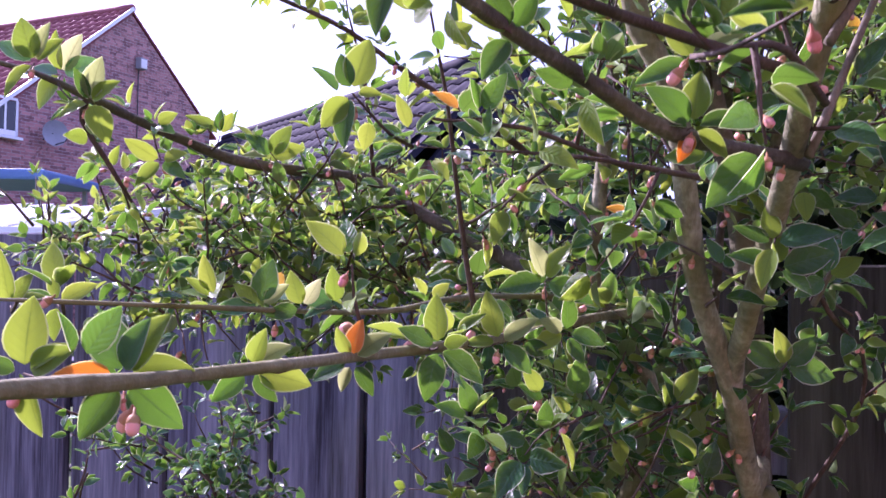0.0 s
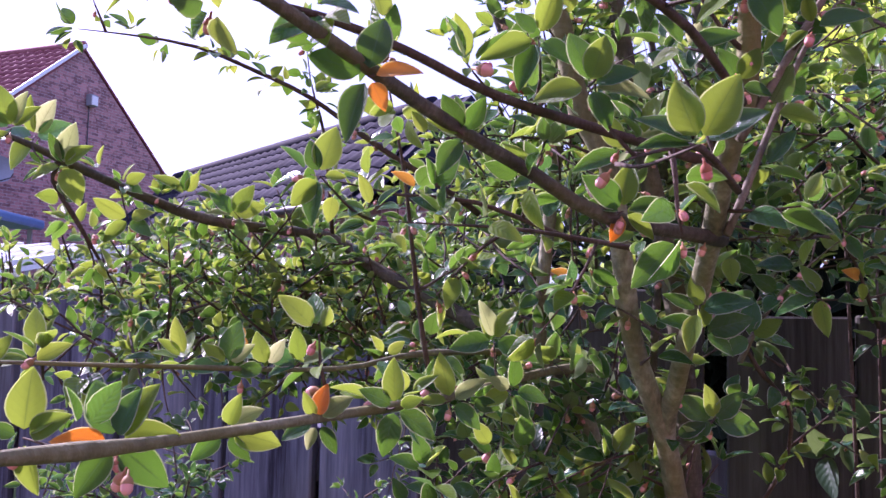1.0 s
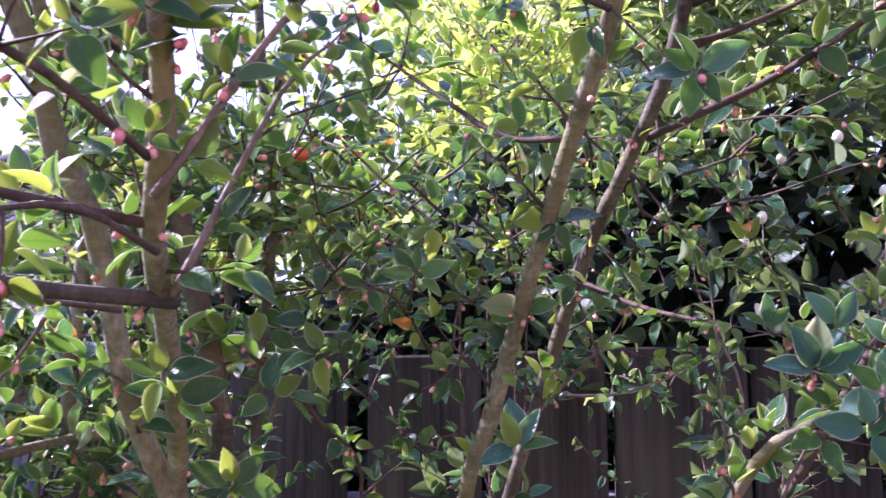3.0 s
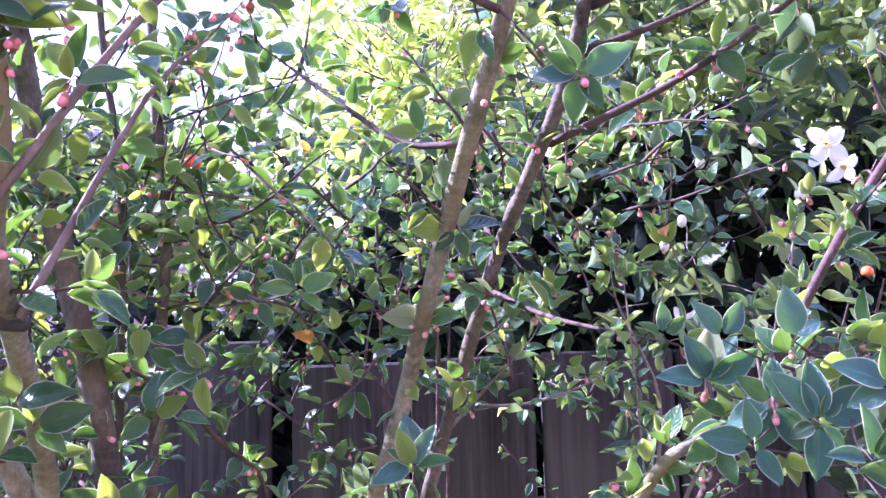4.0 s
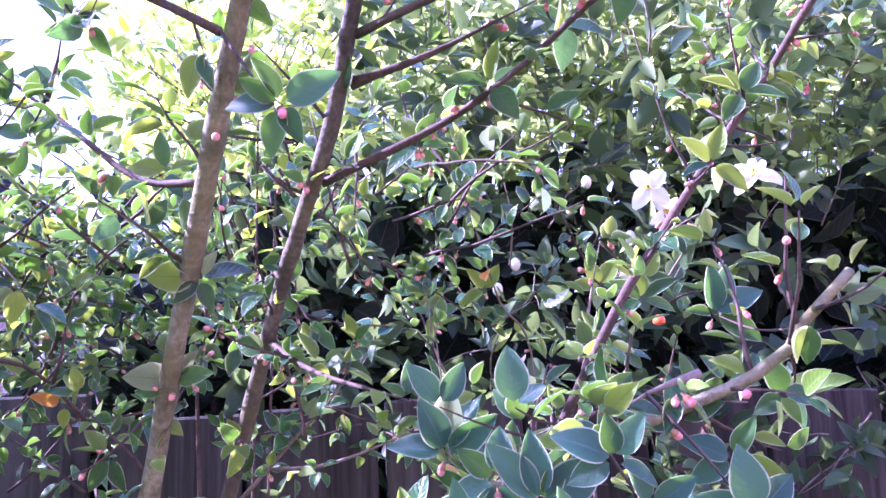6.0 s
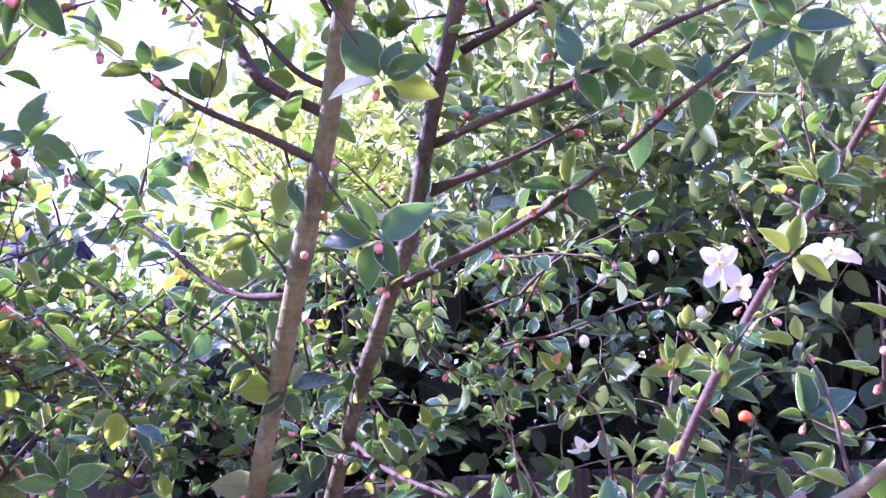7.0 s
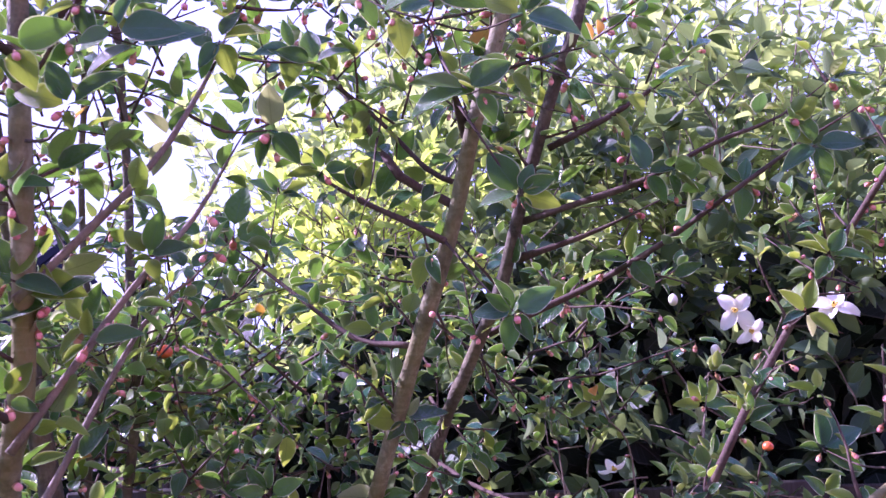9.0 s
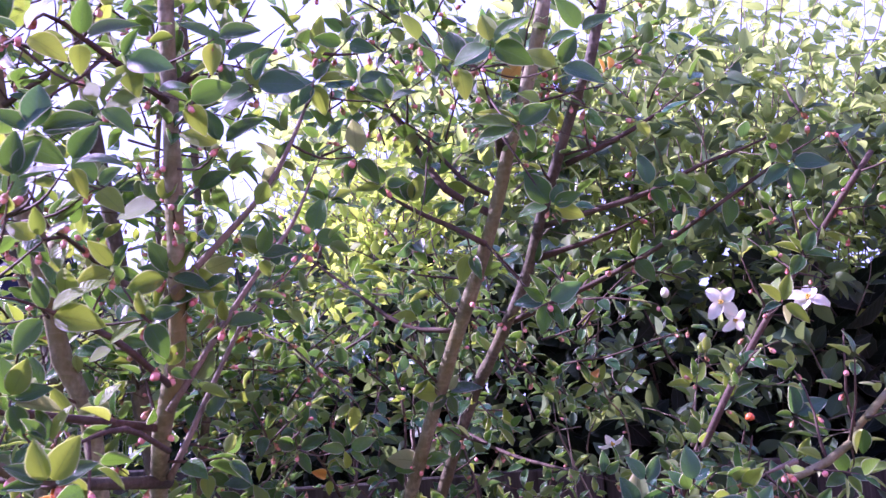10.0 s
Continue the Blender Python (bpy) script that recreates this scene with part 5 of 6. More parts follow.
def bud_mesh(name, n=14):
    """A closed pink flower bud in a reddish cup, hanging along -z."""
    prof = [(0.0030, 0.0005, 0), (0.0006, 0.0007, 0), (-0.0004, 0.0019, 0), (-0.0020, 0.0026, 0), (-0.0034, 0.0027, 0), (-0.0040, 0.0024, 1), (-0.0054, 0.0025, 1), (-0.0068, 0.0019, 1), (-0.0076, 0.0009, 1)]
    verts, faces, slots = [(0, 0, 0.0031)], [], []
    for z, r, s in prof:
        for k in range(n):
            a = 2 * math.pi * k / n
            rr = r * (1 + 0.10 * math.sin(a * 5) * (s == 1))
            verts.append((rr * math.cos(a), rr * math.sin(a), z))
    verts.append((0, 0, -0.0073))
    for k in range(n):
        faces.append((0, 1 + k, 1 + (k + 1) % n))
        slots.append(0)
    for i in range(len(prof) - 1):
        for k in range(n):
            a, b = 1 + i * n + k, 1 + i * n + (k + 1) % n
            faces.append((a, a + n, b + n, b))
            slots.append(prof[i + 1][2])
    last = 1 + (len(prof) - 1) * n
    for k in range(n):
        faces.append((last + k, len(verts) - 1, last + (k + 1) % n))
        slots.append(1)
    me = bpy.data.meshes.new(name)
    me.from_pydata(verts, [], faces)
    me.materials.append(M_CALYX)
    me.materials.append(M_PINK)
    me.polygons.foreach_set("material_index", slots)
    me.polygons.foreach_set("use_smooth", [True] * len(faces))
    return me


FLOWERS = (((0.708, 0.454, 1.926), (-0.75, -0.8, 0.05), 0.036), ((0.700, 0.349, 1.911), (-0.55, -0.6, 0.55), 0.035),
           ((0.639, 0.558, 1.793), (0.0, -0.5, -0.75), 0.026), ((0.722, 0.452, 1.909), (-0.3, -0.8, -0.3), 0.028))


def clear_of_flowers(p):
    """False for leaves that would hide an open flower from the camera's side."""
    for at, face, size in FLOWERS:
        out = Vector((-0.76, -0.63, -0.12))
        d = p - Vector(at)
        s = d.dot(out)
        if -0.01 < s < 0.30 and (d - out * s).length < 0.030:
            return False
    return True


def build_cotoneaster():
    shrub = tagged(new("cotoneaster_shrub"), "tall green cotoneaster shrub with pink flower buds, rooted by the fence", "shrub")
    base = Vector((0.256, 0.722, 0.0))
    shrub.matrix_world = Matrix.Translation(base)
    g = Growth()
    lines = {}
    for i, (name, (r0, r1, pts)) in enumerate(limb_plan.items()):
        stem = name in STEMS
        line = smooth_line(pts, 0.012 if not stem else 0.014)
        lines[name] = line
        v, f = tube_data(line, r0, r1, 12 if stem else 8, 0.10, 0.28 if stem else 0.35, i * 7.3, not stem)
        mat = M_BARK_DARK if name in ("s4", "s7", "s8", "b3", "b6", "u7", "u8") else M_BARK if name in ("b1", "b2") else M_TWIG if name in ("s5", "t2", "t4") else M_BARK if stem else (M_TWIG_PALE if name in PALE else (M_BARK if r0 > 0.0055 else M_TWIG))
        ob = link_mesh("stem" if stem else "branch", [q - base for q in v], f, [mat], shrub, "", None, True)
    for name, line in lines.items():
        if name in ("s1", "s2", "s3", "s4", "s0"):
            g.dress(line, 0.0175, TONES, 0.014, 0.30, 0.045, 0.35, low=1.62, leafy=(3, 6))
        elif name in ("s7", "s8"):
            g.dress(line, 0.0180, TONES, 0.015, 0.35, 0.07, 0.4, low=1.7, leafy=(3, 6))
        elif name in ("s5", "s6"):
            g.dress(line, 0.0160, SUNNY, 0.009, 0.25, 0.05, 0.3, leafy=(3, 6))
            g.dress(line, 0.0150, SUNNY, 0.020, 0.90, 0.055, 0.3, leafy=(3, 6))
        elif name in ("b1", "b6", "b7"):
            g.dress(line, 0.0138, SUNNY, 0.0125, 0.05, 0.03, 0.5, leafy=(4, 7))
        elif name in ("b3", "b4", "b10"):
            g.dress(line, 0.0130, SUNNY, 0.0080, 0.05, 0.03, 0.35, leafy=(4, 7))
        elif name in ("b11", "b2", "b5"):
            g.dress(line, 0.0155, SUNNY, 0.0105, 0.05, 0.03, 0.30, leafy=(3, 6))
        elif name.startswith("u"):
            g.dress(line, 0.0180, SUNNY, 0.0125, 0.20, 0.04, 0.6, leafy=(4, 6))
        elif name.startswith("t"):
            g.dress(line, 0.0175, TONES, 0.0125, 0.10, 0.035, 0.45, leafy=(2, 5))
        else:
            g.dress(line, 0.0165, SUNNY, 0.0125, 0.2, 0.04, 0.4, low=1.5, leafy=(3, 5))
        if name not in STEMS:
            g.spur(line[-1], line[-1] - line[-4], 5, 0.0180, TONES, 0.7, rng.choice((0, 1, 2)))
    # single leaves that have turned orange
    for x, y, z, dx, dz in ORANGE:
        g.leaves.append((leaf_matrix(Vector((x, y, z)), Vector((dx, -0.2, dz)), Vector((0.1, -1, 0.5))), 0.0118 if y < 0.17 else 0.0110, 3))
    # the inner mass of fine twigs
    g.thicket(330, (-0.20, 0.06), (0.55, 0.88), (1.710, 1.78), 0.0145, SUNNY, 0.07, 0.12, keep=lambda p: p.z < 1.79 + max(0.0, p.x + 0.08) * 0.5, r=0.0013)
    g.thicket(95, (0.02, 0.28), (0.55, 0.95), (1.84, 1.97), 0.0175, SUNNY, 0.08, 0.15, keep=lambda p: p.z < 1.88 + 0.35 * p.x, r=0.0013)
    g.thicket(32, (0.22, 0.42), (0.70, 0.95), (1.88, 1.98), 0.0165, SUNNY, 0.08, 0.12, r=0.0013)
    g.thicket(30, (-0.33, -0.20), (0.62, 0.74), (1.745, 1.775), 0.0115, SUNNY, 0.05, 0.1, r=0.0013)
    g.thicket(300, (0.03, 0.46), (0.50, 0.90), (1.66, 1.87), 0.0165, TONES, 0.08, 0.12, keep=lambda p: (p.x < 0.16 or p.z > 1.80) and (p.x < 0.36 or p.z < 1.84) and (p.x < 0.25 or rng.random() < 0.55), r=0.0013)
    g.thicket(55, (0.05, 0.18), (0.46, 0.80), (1.45, 1.68), 0.0155, TONES, 0.08, 0.1, r=0.0013)
    g.thicket(50, (0.30, 0.80), (0.46, 0.80), (1.71, 1.90), 0.0180, DEEP, 0.08, 0.12, keep=lambda p: p.y < fence_y(p.x) - 0.06, r=0.0013)
    g.thicket(26, (0.20, 0.80), (0.46, 0.80), (1.42, 1.71), 0.0150, DEEP, 0.08, 0.1, keep=lambda p: p.y < fence_y(p.x) - 0.06, r=0.0013)
    g.thicket(75, (-0.205, -0.145), (0.72, 0.80), (1.42, 1.60), 0.0145, (0, 4), 0.05, 0.0, 0.5, r=0.0013)
    g.thicket(50, (0.03, 0.15), (0.40, 0.52), (1.59, 1.68), 0.0180, TONES, 0.06, 0.1, r=0.0008)
    g.thicket(45, (0.14, 0.205), (0.50, 0.70), (1.46, 1.70), 0.0170, DEEP, 0.07, 0.05, r=0.0013)
    g.thicket(36, (0.22, 0.34), (0.62, 0.78), (1.84, 1.92), 0.0190, SUNNY, 0.08, 0.1, r=0.0013)
    g.thicket(34, (-0.40, 0.12), (0.65, 1.0), (1.48, 1.70), 0.0140, DEEP, 0.10, 0.0, keep=lambda p: p.y < fence_y(p.x) - 0.05, r=0.0013)
    g.thicket(26, (0.36, 0.52), (0.40, 0.62), (1.84, 1.94), 0.0170, TONES, 0.08, 0.2, r=0.0013)
    g.thicket(55, (0.03, 0.18), (0.28, 0.44), (1.93, 2.06), 0.0170, TONES, 0.07, 0.3, r=0.0008)
    g.thicket(60, (0.08, 0.22), (0.36, 0.55), (1.80, 1.88), 0.0165, TONES, 0.07, 0.2, r=0.0008)
    g.thicket(34, (0.25, 0.40), (0.25, 0.36), (1.98, 2.10), 0.0185, TONES, 0.06, 0.3, r=0.0008)
    g.thicket(12, (0.38, 0.47), (0.26, 0.34), (2.00, 2.10), 0.0180, TONES, 0.06, 0.3, r=0.0008)
    g.thicket(5, (0.22, 0.30), (0.30, 0.40), (2.00, 2.08), 0.0180, TONES, 0.06, 0.3, r=0.0008)
    # leaves that hide stems or rosettes from the camera are dropped, and the outer shoots are thinned
    front = Vector((-0.33, -0.94, 0.0))
    bare = [p for name in ("s1", "s2", "s3", "s4") for p in lines[name] if p.z > 1.6]
    heads = [r[0] for r in ROSETTES]

    def stays(p):
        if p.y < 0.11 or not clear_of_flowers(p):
            return False
        if p.y < 0.46 and rng.random() > 0.68:
            return False
        if any((p - h).length < 0.012 for h in heads):
            return False
        for h in heads:
            d = p - h
            s = d.dot(front)
            if 0 < s < 0.14 and (d - front * s).length < 0.010:
                return False
        for c in bare:
            d = p - c
            s = d.dot(front)
            if 0 < s < 0.16 and (d - front * s).length < 0.011:
                return rng.random() < 0.3
        return True

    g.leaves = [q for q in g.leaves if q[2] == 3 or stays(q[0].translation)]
    g.buds = [q for q in g.buds if q[0].y > 0.165]
    every = [p for line in lines.values() for p in line]
    named = []
    for at, turn, buds, leaves in ROSETTES:
        right = Vector((math.cos(radians(turn)), math.sin(radians(turn)), 0))
        face = Vector((right.y, -right.x, 0))
        root = min(every, key=lambda p: (p - at).length)
        gap = (root - at).length
        if 0.004 < gap < 0.07:
            mid = (root + at) / 2 - UP * gap * 0.08 + rand_dir() * gap * 0.07
            g.twigs.append((smooth_line([root, mid, at], 0.006), 0.0008))
        for ang, size, tone in leaves:
            a = radians(ang)
            axis = right * math.cos(a) + UP * math.sin(a) + face * rng.uniform(-0.05, 0.35)
            nrm = face * 0.85 + UP * rng.uniform(0.15, 0.7) + rand_dir() * 0.35
            named.append((leaf_matrix(at + axis.normalized() * 0.002, axis, nrm), min(size * 0.00082, 0.0185 + 0.00012 * size), tone))
        for _ in range(buds):
            d = (face * 0.2 - UP * 0.9 + rand_dir() * 0.5).normalized()
            g.buds.append((at + d * 0.004, d, rng.uniform(0.50, 0.66) * min(1.0, 0.35 + at.y * 2.4)))
    g.leaves.sort(key=lambda q: q[0].translation.y)
    mats = [M_LEAF, M_LEAF_PALE, M_LEAF_YELLOW_LIT, M_LEAF_ORANGE, M_LEAF_SKY_TINT]
    named.sort(key=lambda q: q[0].translation.y)
    near, rest = named[:300], named[300:] + g.leaves
    shapes = {}
    for s in range(5):
        for k, (w, fo, cu, bl) in enumerate(((0.62, 0.40, 0.12, 0.0), (0.66, 0.32, 0.20, 0.15), (0.58, 0.54, 0.06, 0.0), (0.68, 0.26, 0.28, 0.3))):
            v, f, u = leaf_shape(1.0, w, fo, cu, 8, bl)
            top = len(f)
            f = f + [tuple(i + len(v) for i in q[::-1]) for q in f]
            v, u = v + [(a, b, c - 0.012) for a, b, c in v], u + u
            me = bpy.data.meshes.new("leaf")
            me.from_pydata(v, [], f)
            layer = me.uv_layers.new(name="UVMap")
            layer.data.foreach_set("uv", np.array([u[i] for q in f for i in q], dtype=np.float32).ravel())
            me.polygons.foreach_set("use_smooth", [True] * len(f))
            me.materials.append(mats[s])
            me.materials.append(M_LEAF_ORANGE if s == 3 else M_LEAF_PALE)
            me.polygons.foreach_set("material_index", [0 if i < top else 1 for i in range(len(f))])
            shapes[s, k] = me
    for i, (m, length, tone) in enumerate(near):
        ob = new("leaf", shapes[tone, rng.randrange(4)])
        ob.parent = shrub
        ob.matrix_basis = Matrix.Translation(-base) @ m @ Matrix.Diagonal((length, length, length, 1))
    rest = [(Matrix.Translation(-base) @ m, length, 3 if rng.random() < 0.0012 else tone) for m, length, tone in rest]
    leaf_mass("foliage", rest, mats, shrub, "dense small oval green leaves", 1.0, 1)
    twig_mesh("twig_growth", [([p - base for p in line], r) for line, r in g.twigs], M_TWIG, shrub, "thin brown twigs")
    bud = bud_mesh("flower_bud")
    g.buds.sort(key=lambda q: q[0].y)
    for at, d, size in g.buds[:300]:
        ob = new("flower_bud", bud)
        ob.parent = shrub
        ob.matrix_basis = leaf_matrix(at - base, d.orthogonal(), -d) @ Matrix.Diagonal((size, size, size, 1))
    verts, faces, slots, off = [], [], [], 0
    bud = bud_mesh("flower_bud_small", 5)
    bv = np.array([tuple(v.co) for v in bud.vertices])
    bf = [tuple(q.vertices) for q in bud.polygons]
    bs = [q.material_index for q in bud.polygons]
    for at, d, size in g.buds[300:]:
        m = leaf_matrix(at - base, d.orthogonal(), -d)
        verts.append((bv * size) @ np.array(m.to_3x3()).T + np.array(m.translation))
        faces += [tuple(i + off for i in q) for q in bf]
        slots += bs
        off += len(bv)
    tagged(link_mesh("bud_growth", np.concatenate(verts), faces, [M_CALYX, M_PINK], shrub, "many small pink flower buds", None, True, slots), kind="stuff")
    # a few ripe berries left over
    for at, r in (((0.207, 0.446, 1.873), 0.0046), ((0.545, 0.300, 1.806), 0.0034)):
        bm = bmesh.new()
        bmesh.ops.create_uvsphere(bm, u_segments=14, v_segments=9, radius=r)
        for v in bm.verts:
            if v.co.z < -0.7 * r:
                v.co.z += 0.25 * r
        bmesh.ops.translate(bm, vec=Vector(at) - base, verts=bm.verts)
        ob = part("berry", bm, M_BERRY, shrub, "orange-red berry")
        for q in ob.data.polygons:
            q.use_smooth = True


def mock_flower(parent, at, face, size):
    """An open white flower of four petals with yellow stamens."""
    flower = tagged(new("flower"), "open white four-petalled flower")
    flower.parent = parent
    z = face.normalized()
    x = z.orthogonal().normalized()
    y = z.cross(x)
    m = Matrix(((x.x, y.x, z.x, at.x), (x.y, y.y, z.y, at.y), (x.z, y.z, z.z, at.z), (0, 0, 0, 1)))
    flower.matrix_basis = m
    for k in range(4):
        a0 = k * math.pi / 2 + rng.uniform(-0.28, 0.28)
        verts, faces = [], []
        for i in range(7):
            t = i / 6
            w = size * 0.185 * math.sin(math.pi * (0.10 + 0.84 * t ** 0.85)) ** 0.7
            for s in (-1, -0.5, 0, 0.5, 1):
                verts.append((w * s, size * 0.52 * t + 0.001, size * (0.20 * t - 0.32 * t * t + 0.07 * s * s + 0.02 * math.sin(5 * t + s * 3 + k))))
        for i in range(6):
            for j in range(4):
                a = i * 5 + j
                faces.append((a, a + 1, a + 6, a + 5))
        ob = link_mesh("petal", verts, faces, [M_PETAL], flower, "", None, True)
        ob.matrix_basis = Matrix.Rotation(a0, 4, "Z")
    verts, faces = [], []
    for k in range(16):
        a, lean = k * 2.4, rng.uniform(0.2, 0.6)
        tip = Vector((math.cos(a) * lean, math.sin(a) * lean, 1)).normalized() * size * 0.17
        v, f = tube_data([Vector((0, 0, 0)), tip * 0.5, tip * 0.93, tip], 0.0003, 0.0007, 4, 0.0)
        b = len(verts)
        verts += v
        faces += [tuple(i + b for i in q) for q in f]
    link_mesh("stamen_tuft", verts, faces, [M_STAMEN], flower, "yellow stamens", None, True)


def build_mock_orange():
    bush = tagged(new("mock_orange_shrub"), "large leafy mock orange with white flowers, hanging over the fence", "shrub")
    base = Vector((1.35, 0.95, 0.0))
    bush.matrix_world = Matrix.Translation(base)
    g = Growth()
    # long upright canes that arch over
    for i in range(34):
        a, rad = rng.uniform(0, 6.28), rng.uniform(0.05, 0.35)
        foot = base + Vector((math.cos(a) * rad * 0.6, abs(math.sin(a)) * rad * 0.5 - 0.05, 0.0))
        top = Vector((rng.uniform(0.6, 2.4), 0, rng.uniform(2.2, 2.9)))
        top.y = fence_y(top.x) + rng.uniform(0.15, 0.75)
        mid = foot.lerp(top, 0.55) + UP * 0.15 + rand_dir() * 0.12
        line = smooth_line([foot, mid, top], 0.05)
        v, f = tube_data([q - base for q in line], 0.004, 0.0010, 5, 0.08, 0.1, i)
        link_mesh("cane", v, f, [M_TWIG_PALE], bush, "", None, True)
        turn = rng.uniform(0, 3.1)
        s = 0.0
        for k in range(1, len(line)):
            s += (line[k] - line[k - 1]).length
            if s < 0.035 or line[k].z < 1.55:
                continue
            s = 0
            d = (line[k] - line[k - 1]).normalized()
            aa = d.orthogonal().normalized()
            for sgn in (1, -1):
                o = (aa * math.cos(turn) + d.cross(aa) * math.sin(turn)) * sgn
                ax = (o + d * 0.5 - UP * 0.25).normalized()
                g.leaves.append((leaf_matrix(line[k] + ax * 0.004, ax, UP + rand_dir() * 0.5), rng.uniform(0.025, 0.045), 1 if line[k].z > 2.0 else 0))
            turn += 1.57
    # shade-dark leaves low, sunlit ones higher: the fall of light is painted
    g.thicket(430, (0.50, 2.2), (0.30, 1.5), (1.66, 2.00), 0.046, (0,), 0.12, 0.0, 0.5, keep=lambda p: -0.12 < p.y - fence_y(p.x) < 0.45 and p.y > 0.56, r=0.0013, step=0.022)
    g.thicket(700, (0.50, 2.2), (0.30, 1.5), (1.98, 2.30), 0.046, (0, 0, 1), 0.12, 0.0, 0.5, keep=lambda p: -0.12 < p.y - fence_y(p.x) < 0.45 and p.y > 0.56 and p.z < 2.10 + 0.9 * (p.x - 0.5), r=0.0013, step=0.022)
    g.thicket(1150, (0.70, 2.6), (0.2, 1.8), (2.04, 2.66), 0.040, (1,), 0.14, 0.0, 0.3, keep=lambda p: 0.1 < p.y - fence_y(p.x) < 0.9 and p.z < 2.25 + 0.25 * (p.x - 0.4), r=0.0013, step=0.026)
    # tall young shoots behind, against the sky
    for _ in range(230):
        x = rng.uniform(0.62, 3.1)
        y = fence_y(x) + rng.uniform(0.45, 1.25)
        top = rng.uniform(2.40, 3.00) + 0.16 * (x - 0.6)
        g.twig(Vector((x, y, top - 0.75)), UP + rand_dir() * 0.12, 0.75, 0.050, (1,), 0.0016, 0.036, 0.0, 0.1, (1, 2))
    for _ in range(70):
        x = rng.uniform(0.74, 1.6)
        g.twig(Vector((x, fence_y(x) + rng.uniform(0.25, 0.70), rng.uniform(1.95, 2.25))), UP + rand_dir() * 0.15, 0.55, 0.046, (1,), 0.0016, 0.030, 0.0, 0.1, (1, 3))
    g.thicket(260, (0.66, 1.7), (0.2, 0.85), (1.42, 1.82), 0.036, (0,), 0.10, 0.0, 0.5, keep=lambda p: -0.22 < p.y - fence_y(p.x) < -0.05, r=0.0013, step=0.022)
    # shoots round the open flowers
    for at in ((0.742, 0.500, 1.89), (0.80, 0.475, 1.90), (0.65, 0.575, 1.80), (0.70, 0.60, 1.93)):
        g.twig(Vector(at) + Vector((0.05, 0.10, -0.03)), Vector((-0.3, -0.7, 0.5)), 0.10, 0.030, (0, 1), 0.0013, 0.03, 0.0, 0.3)
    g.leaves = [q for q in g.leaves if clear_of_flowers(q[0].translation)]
    leaf_mass("foliage", [(Matrix.Translation(-base) @ m, s, t) for m, s, t in g.leaves], [M_LEAF_MOCK_SHADED, M_LEAF_SUNLIT], bush, "pointed green leaves in pairs", 0.92)
    twig_mesh("twig_growth", [([p - base for p in line], r) for line, r in g.twigs], M_TWIG_PALE, bush, "long thin brown shoots")
    for at, face, size in FLOWERS:
        mock_flower(bush, Vector(at) - base, Vector(face), size)
    for at in ((0.677, 0.594, 1.883), (0.70, 0.59, 1.94), (0.73, 0.55, 1.955), (0.66, 0.60, 1.86), (0.72, 0.50, 1.86), (0.75, 0.52, 1.90)):
        bm = bmesh.new()
        bmesh.ops.create_uvsphere(bm, u_segments=10, v_segments=7, radius=0.0048)
        bmesh.ops.scale(bm, vec=(1, 1, 1.3), verts=bm.verts)
        bmesh.ops.translate(bm, vec=Vector(at) - base, verts=bm.verts)
        ob = part("bud", bm, M_GREENBUD, bush, "closed greenish white flower bud")
        for q in ob.data.polygons:
            q.use_smooth = True


def build_far_bush(name, label, centre, radii, count, size, mat, stems):
    bush = tagged(new(name), label, "shrub")
    base = Vector((centre[0], centre[1], 0))
    bush.matrix_world = Matrix.Translation(base)
    g = Growth()
    for i in range(stems):
        a = rng.uniform(0, 6.28)
        end = Vector((math.cos(a) * radii[0] * 0.6, math.sin(a) * radii[1] * 0.6, centre[2] + radii[2] * rng.uniform(0.1, 0.9)))
        line = smooth_line([Vector((math.cos(a) * 0.05, math.sin(a) * 0.05, 0)), end * 0.5 + Vector((0, 0, 0.1)), end], 0.08)
        thick = 0.012 if radii[0] > 0.3 else 0.0035
        v, f = tube_data(line, thick, thick * 0.25, 6, 0.08)
        link_mesh("stem", v, f, [M_TWIG], bush, "", None, True)
    for _ in range(count):
        d = rand_dir()
        rad = rng.uniform(0.45, 1.0) * (1 + 0.25 * noise.noise(d * 2.3 + Vector(centre)))
        p = Vector((d.x * radii[0] * rad, d.y * radii[1] * rad, centre[2] + d.z * radii[2] * rad))
        if p.z < 0.2 or (p + base).y > 3.5:
            continue
        g.twig(p, d + UP * 0.5 + rand_dir() * 0.5, rng.uniform(0.6, 1.3) * size * 4.5, size, (0,), size * 0.04, size * 0.75, 0.0, 0.3)
    leaf_mass("foliage", [(m, s, 0) for m, s, _ in g.leaves], [mat], bush, "", 0.85, None, COARSE_SHAPES)
    twig_mesh("twig_growth", g.twigs, M_TWIG_PALE, bush, "", 4)


build_cotoneaster()
build_mock_orange()


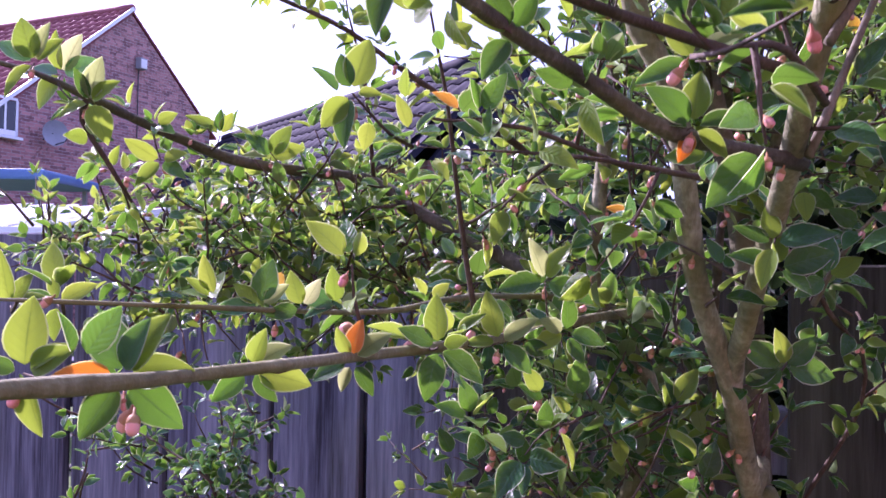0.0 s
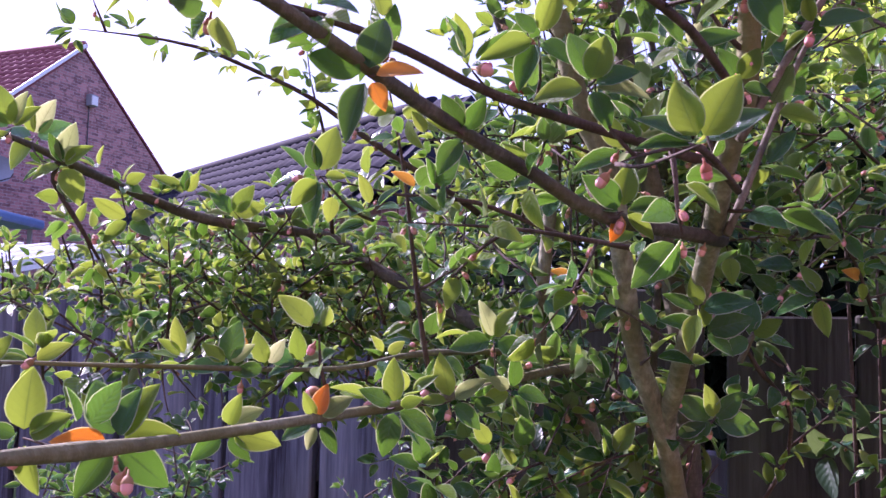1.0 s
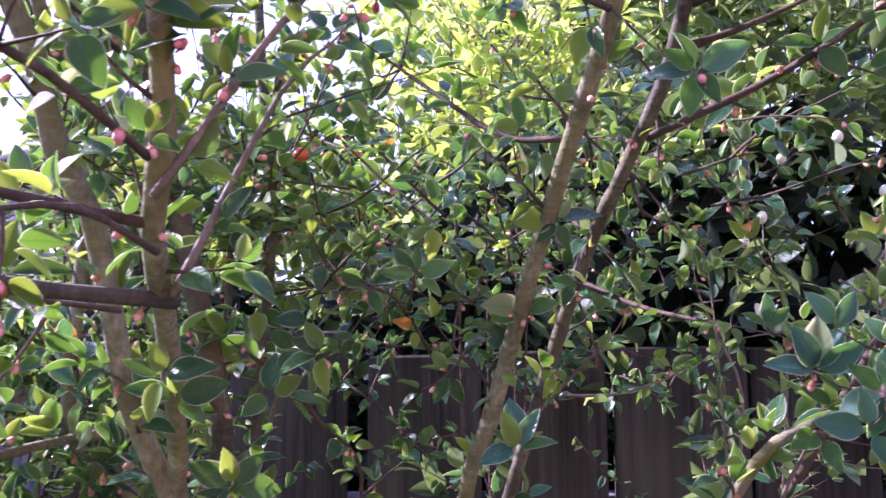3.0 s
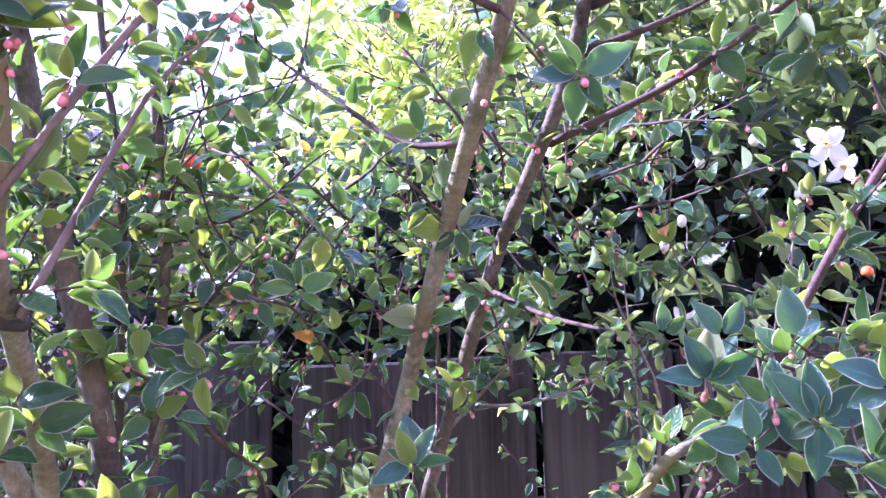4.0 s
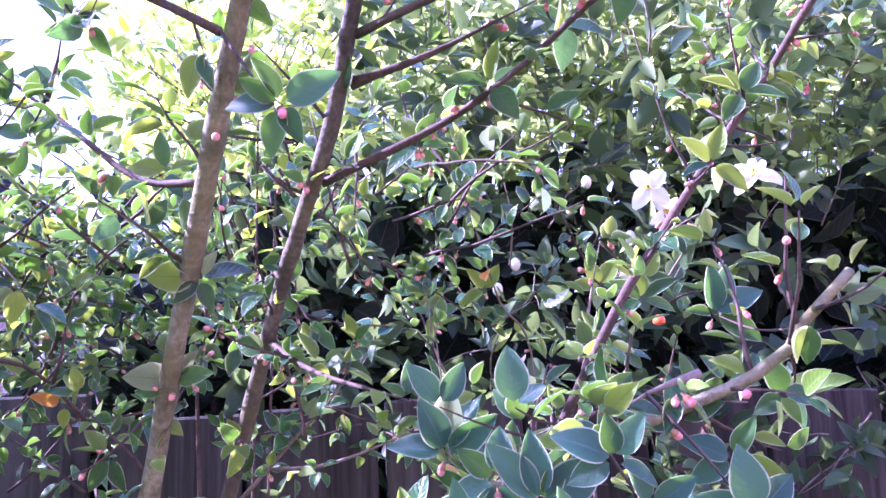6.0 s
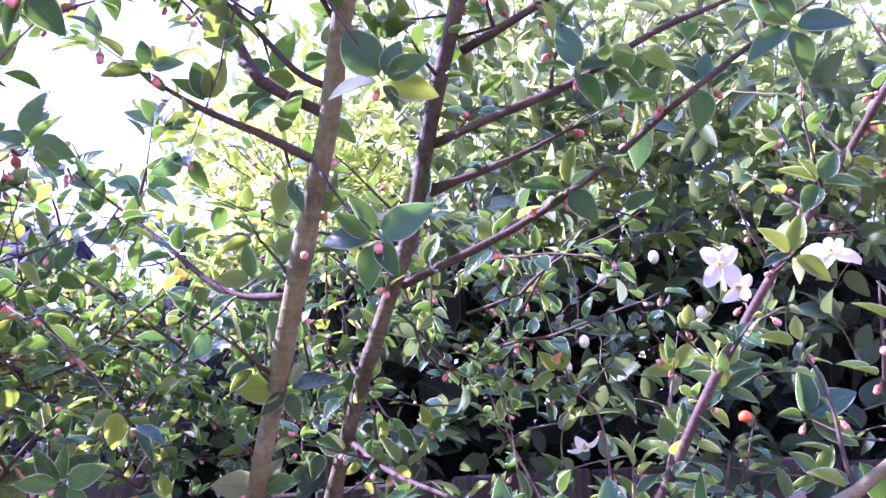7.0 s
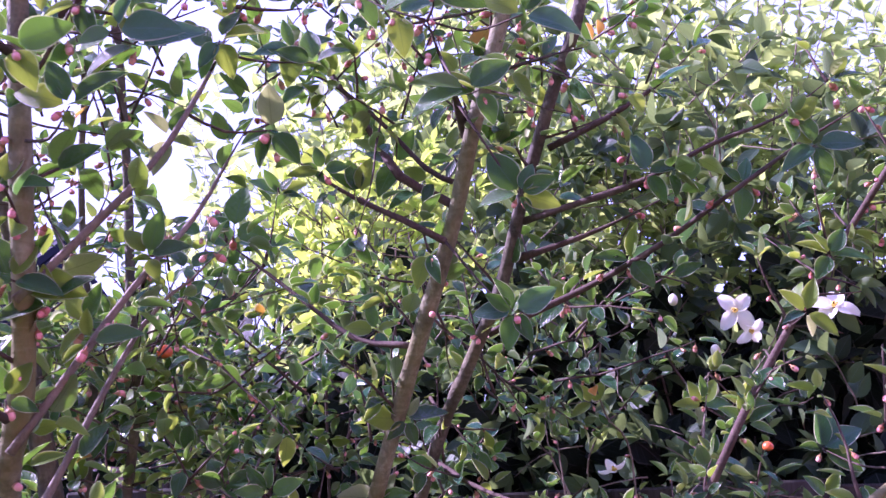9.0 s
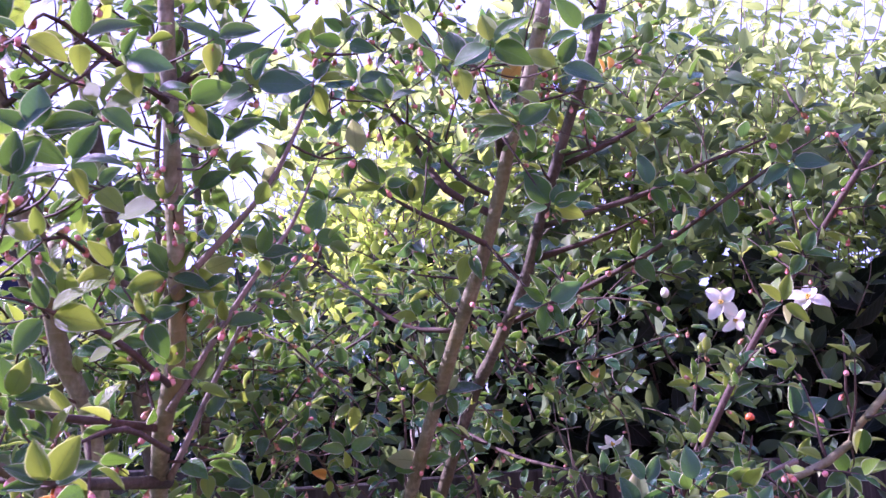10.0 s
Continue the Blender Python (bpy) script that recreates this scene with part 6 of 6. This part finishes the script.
def build_core(name, label, count, xs, depth, zs, size):
    """The close inside of a hedge behind the fence, its shade put into near-black leaves."""
    hedge = tagged(new(name), label, "hedge")
    base = Vector(((xs[0] + xs[1]) / 2, fence_y((xs[0] + xs[1]) / 2) + depth[0], 0))
    hedge.matrix_world = Matrix.Translation(base)
    leaves, trunks = [], []
    for _ in range(count):
        x = rng.uniform(*xs)
        top = zs[1] + 0.06 * noise.noise(Vector((x * 3, 0.3, 0)))
        p = Vector((x, fence_y(x) + rng.uniform(*depth), rng.uniform(zs[0], top)))
        leaves.append((leaf_matrix(p - base, rand_dir() + UP * 0.2, rand_dir() + UP * 0.5), size * rng.uniform(0.6, 1.2), 0))
    for i in range(14):
        x = xs[0] + (xs[1] - xs[0]) * (i + rng.random()) / 14
        y = fence_y(x) + sum(depth) / 2
        line = smooth_line([Vector((x, y, 0)) - base, Vector((x + rng.uniform(-0.1, 0.1), y, zs[1] * 0.5)) - base, Vector((x + rng.uniform(-0.2, 0.2), y, zs[1] * 0.95)) - base], 0.08)
        v, f = tube_data(line, 0.016, 0.005, 6, 0.1)
        link_mesh("stem", v, f, [M_TWIG], hedge, "", None, True)
    leaf_mass("foliage", leaves, [M_LEAF_HEDGE_SHADE], hedge, "close inner leaves, shade painted near-black", 1.0, None, COARSE_SHAPES)


build_core("evergreen_hedge", "dense evergreen hedge close behind the fence, shade put into near-black leaves", 19000, (0.45, 3.0), (0.14, 0.70), (0.25, 2.08), 0.088)
build_core("low_hedge", "low hedge added close behind the fence, shade put into near-black leaves", 13000, (-0.62, 0.75), (0.13, 0.42), (0.25, 1.74), 0.055)
build_core("box_hedge", "close box hedge added just behind the fence, shade put into near-black leaves", 5200, (0.02, 0.66), (0.13, 0.36), (0.25, 1.88), 0.055)
build_far_bush("privet_hedge", "dense hedge beyond the fence, shade put into its dark green leaves", (1.9, 1.45, 1.15), (1.5, 0.50, 1.15), 900, 0.050, M_LEAF_MOCK_SHADED, 10)
build_far_bush("sunlit_shrub_top", "shrub top by the fence, sunlight put into its yellow-green leaves", (0.45, 0.71, 2.03), (0.07, 0.07, 0.05), 85, 0.021, M_LEAF_SUN_YELLOW, 5)
build_far_bush("garden_shrub", "leafy green shrub beyond the fence", (0.50, 1.60, 1.40), (0.85, 0.40, 0.60), 750, 0.030, M_LEAF_SUNLIT, 9)
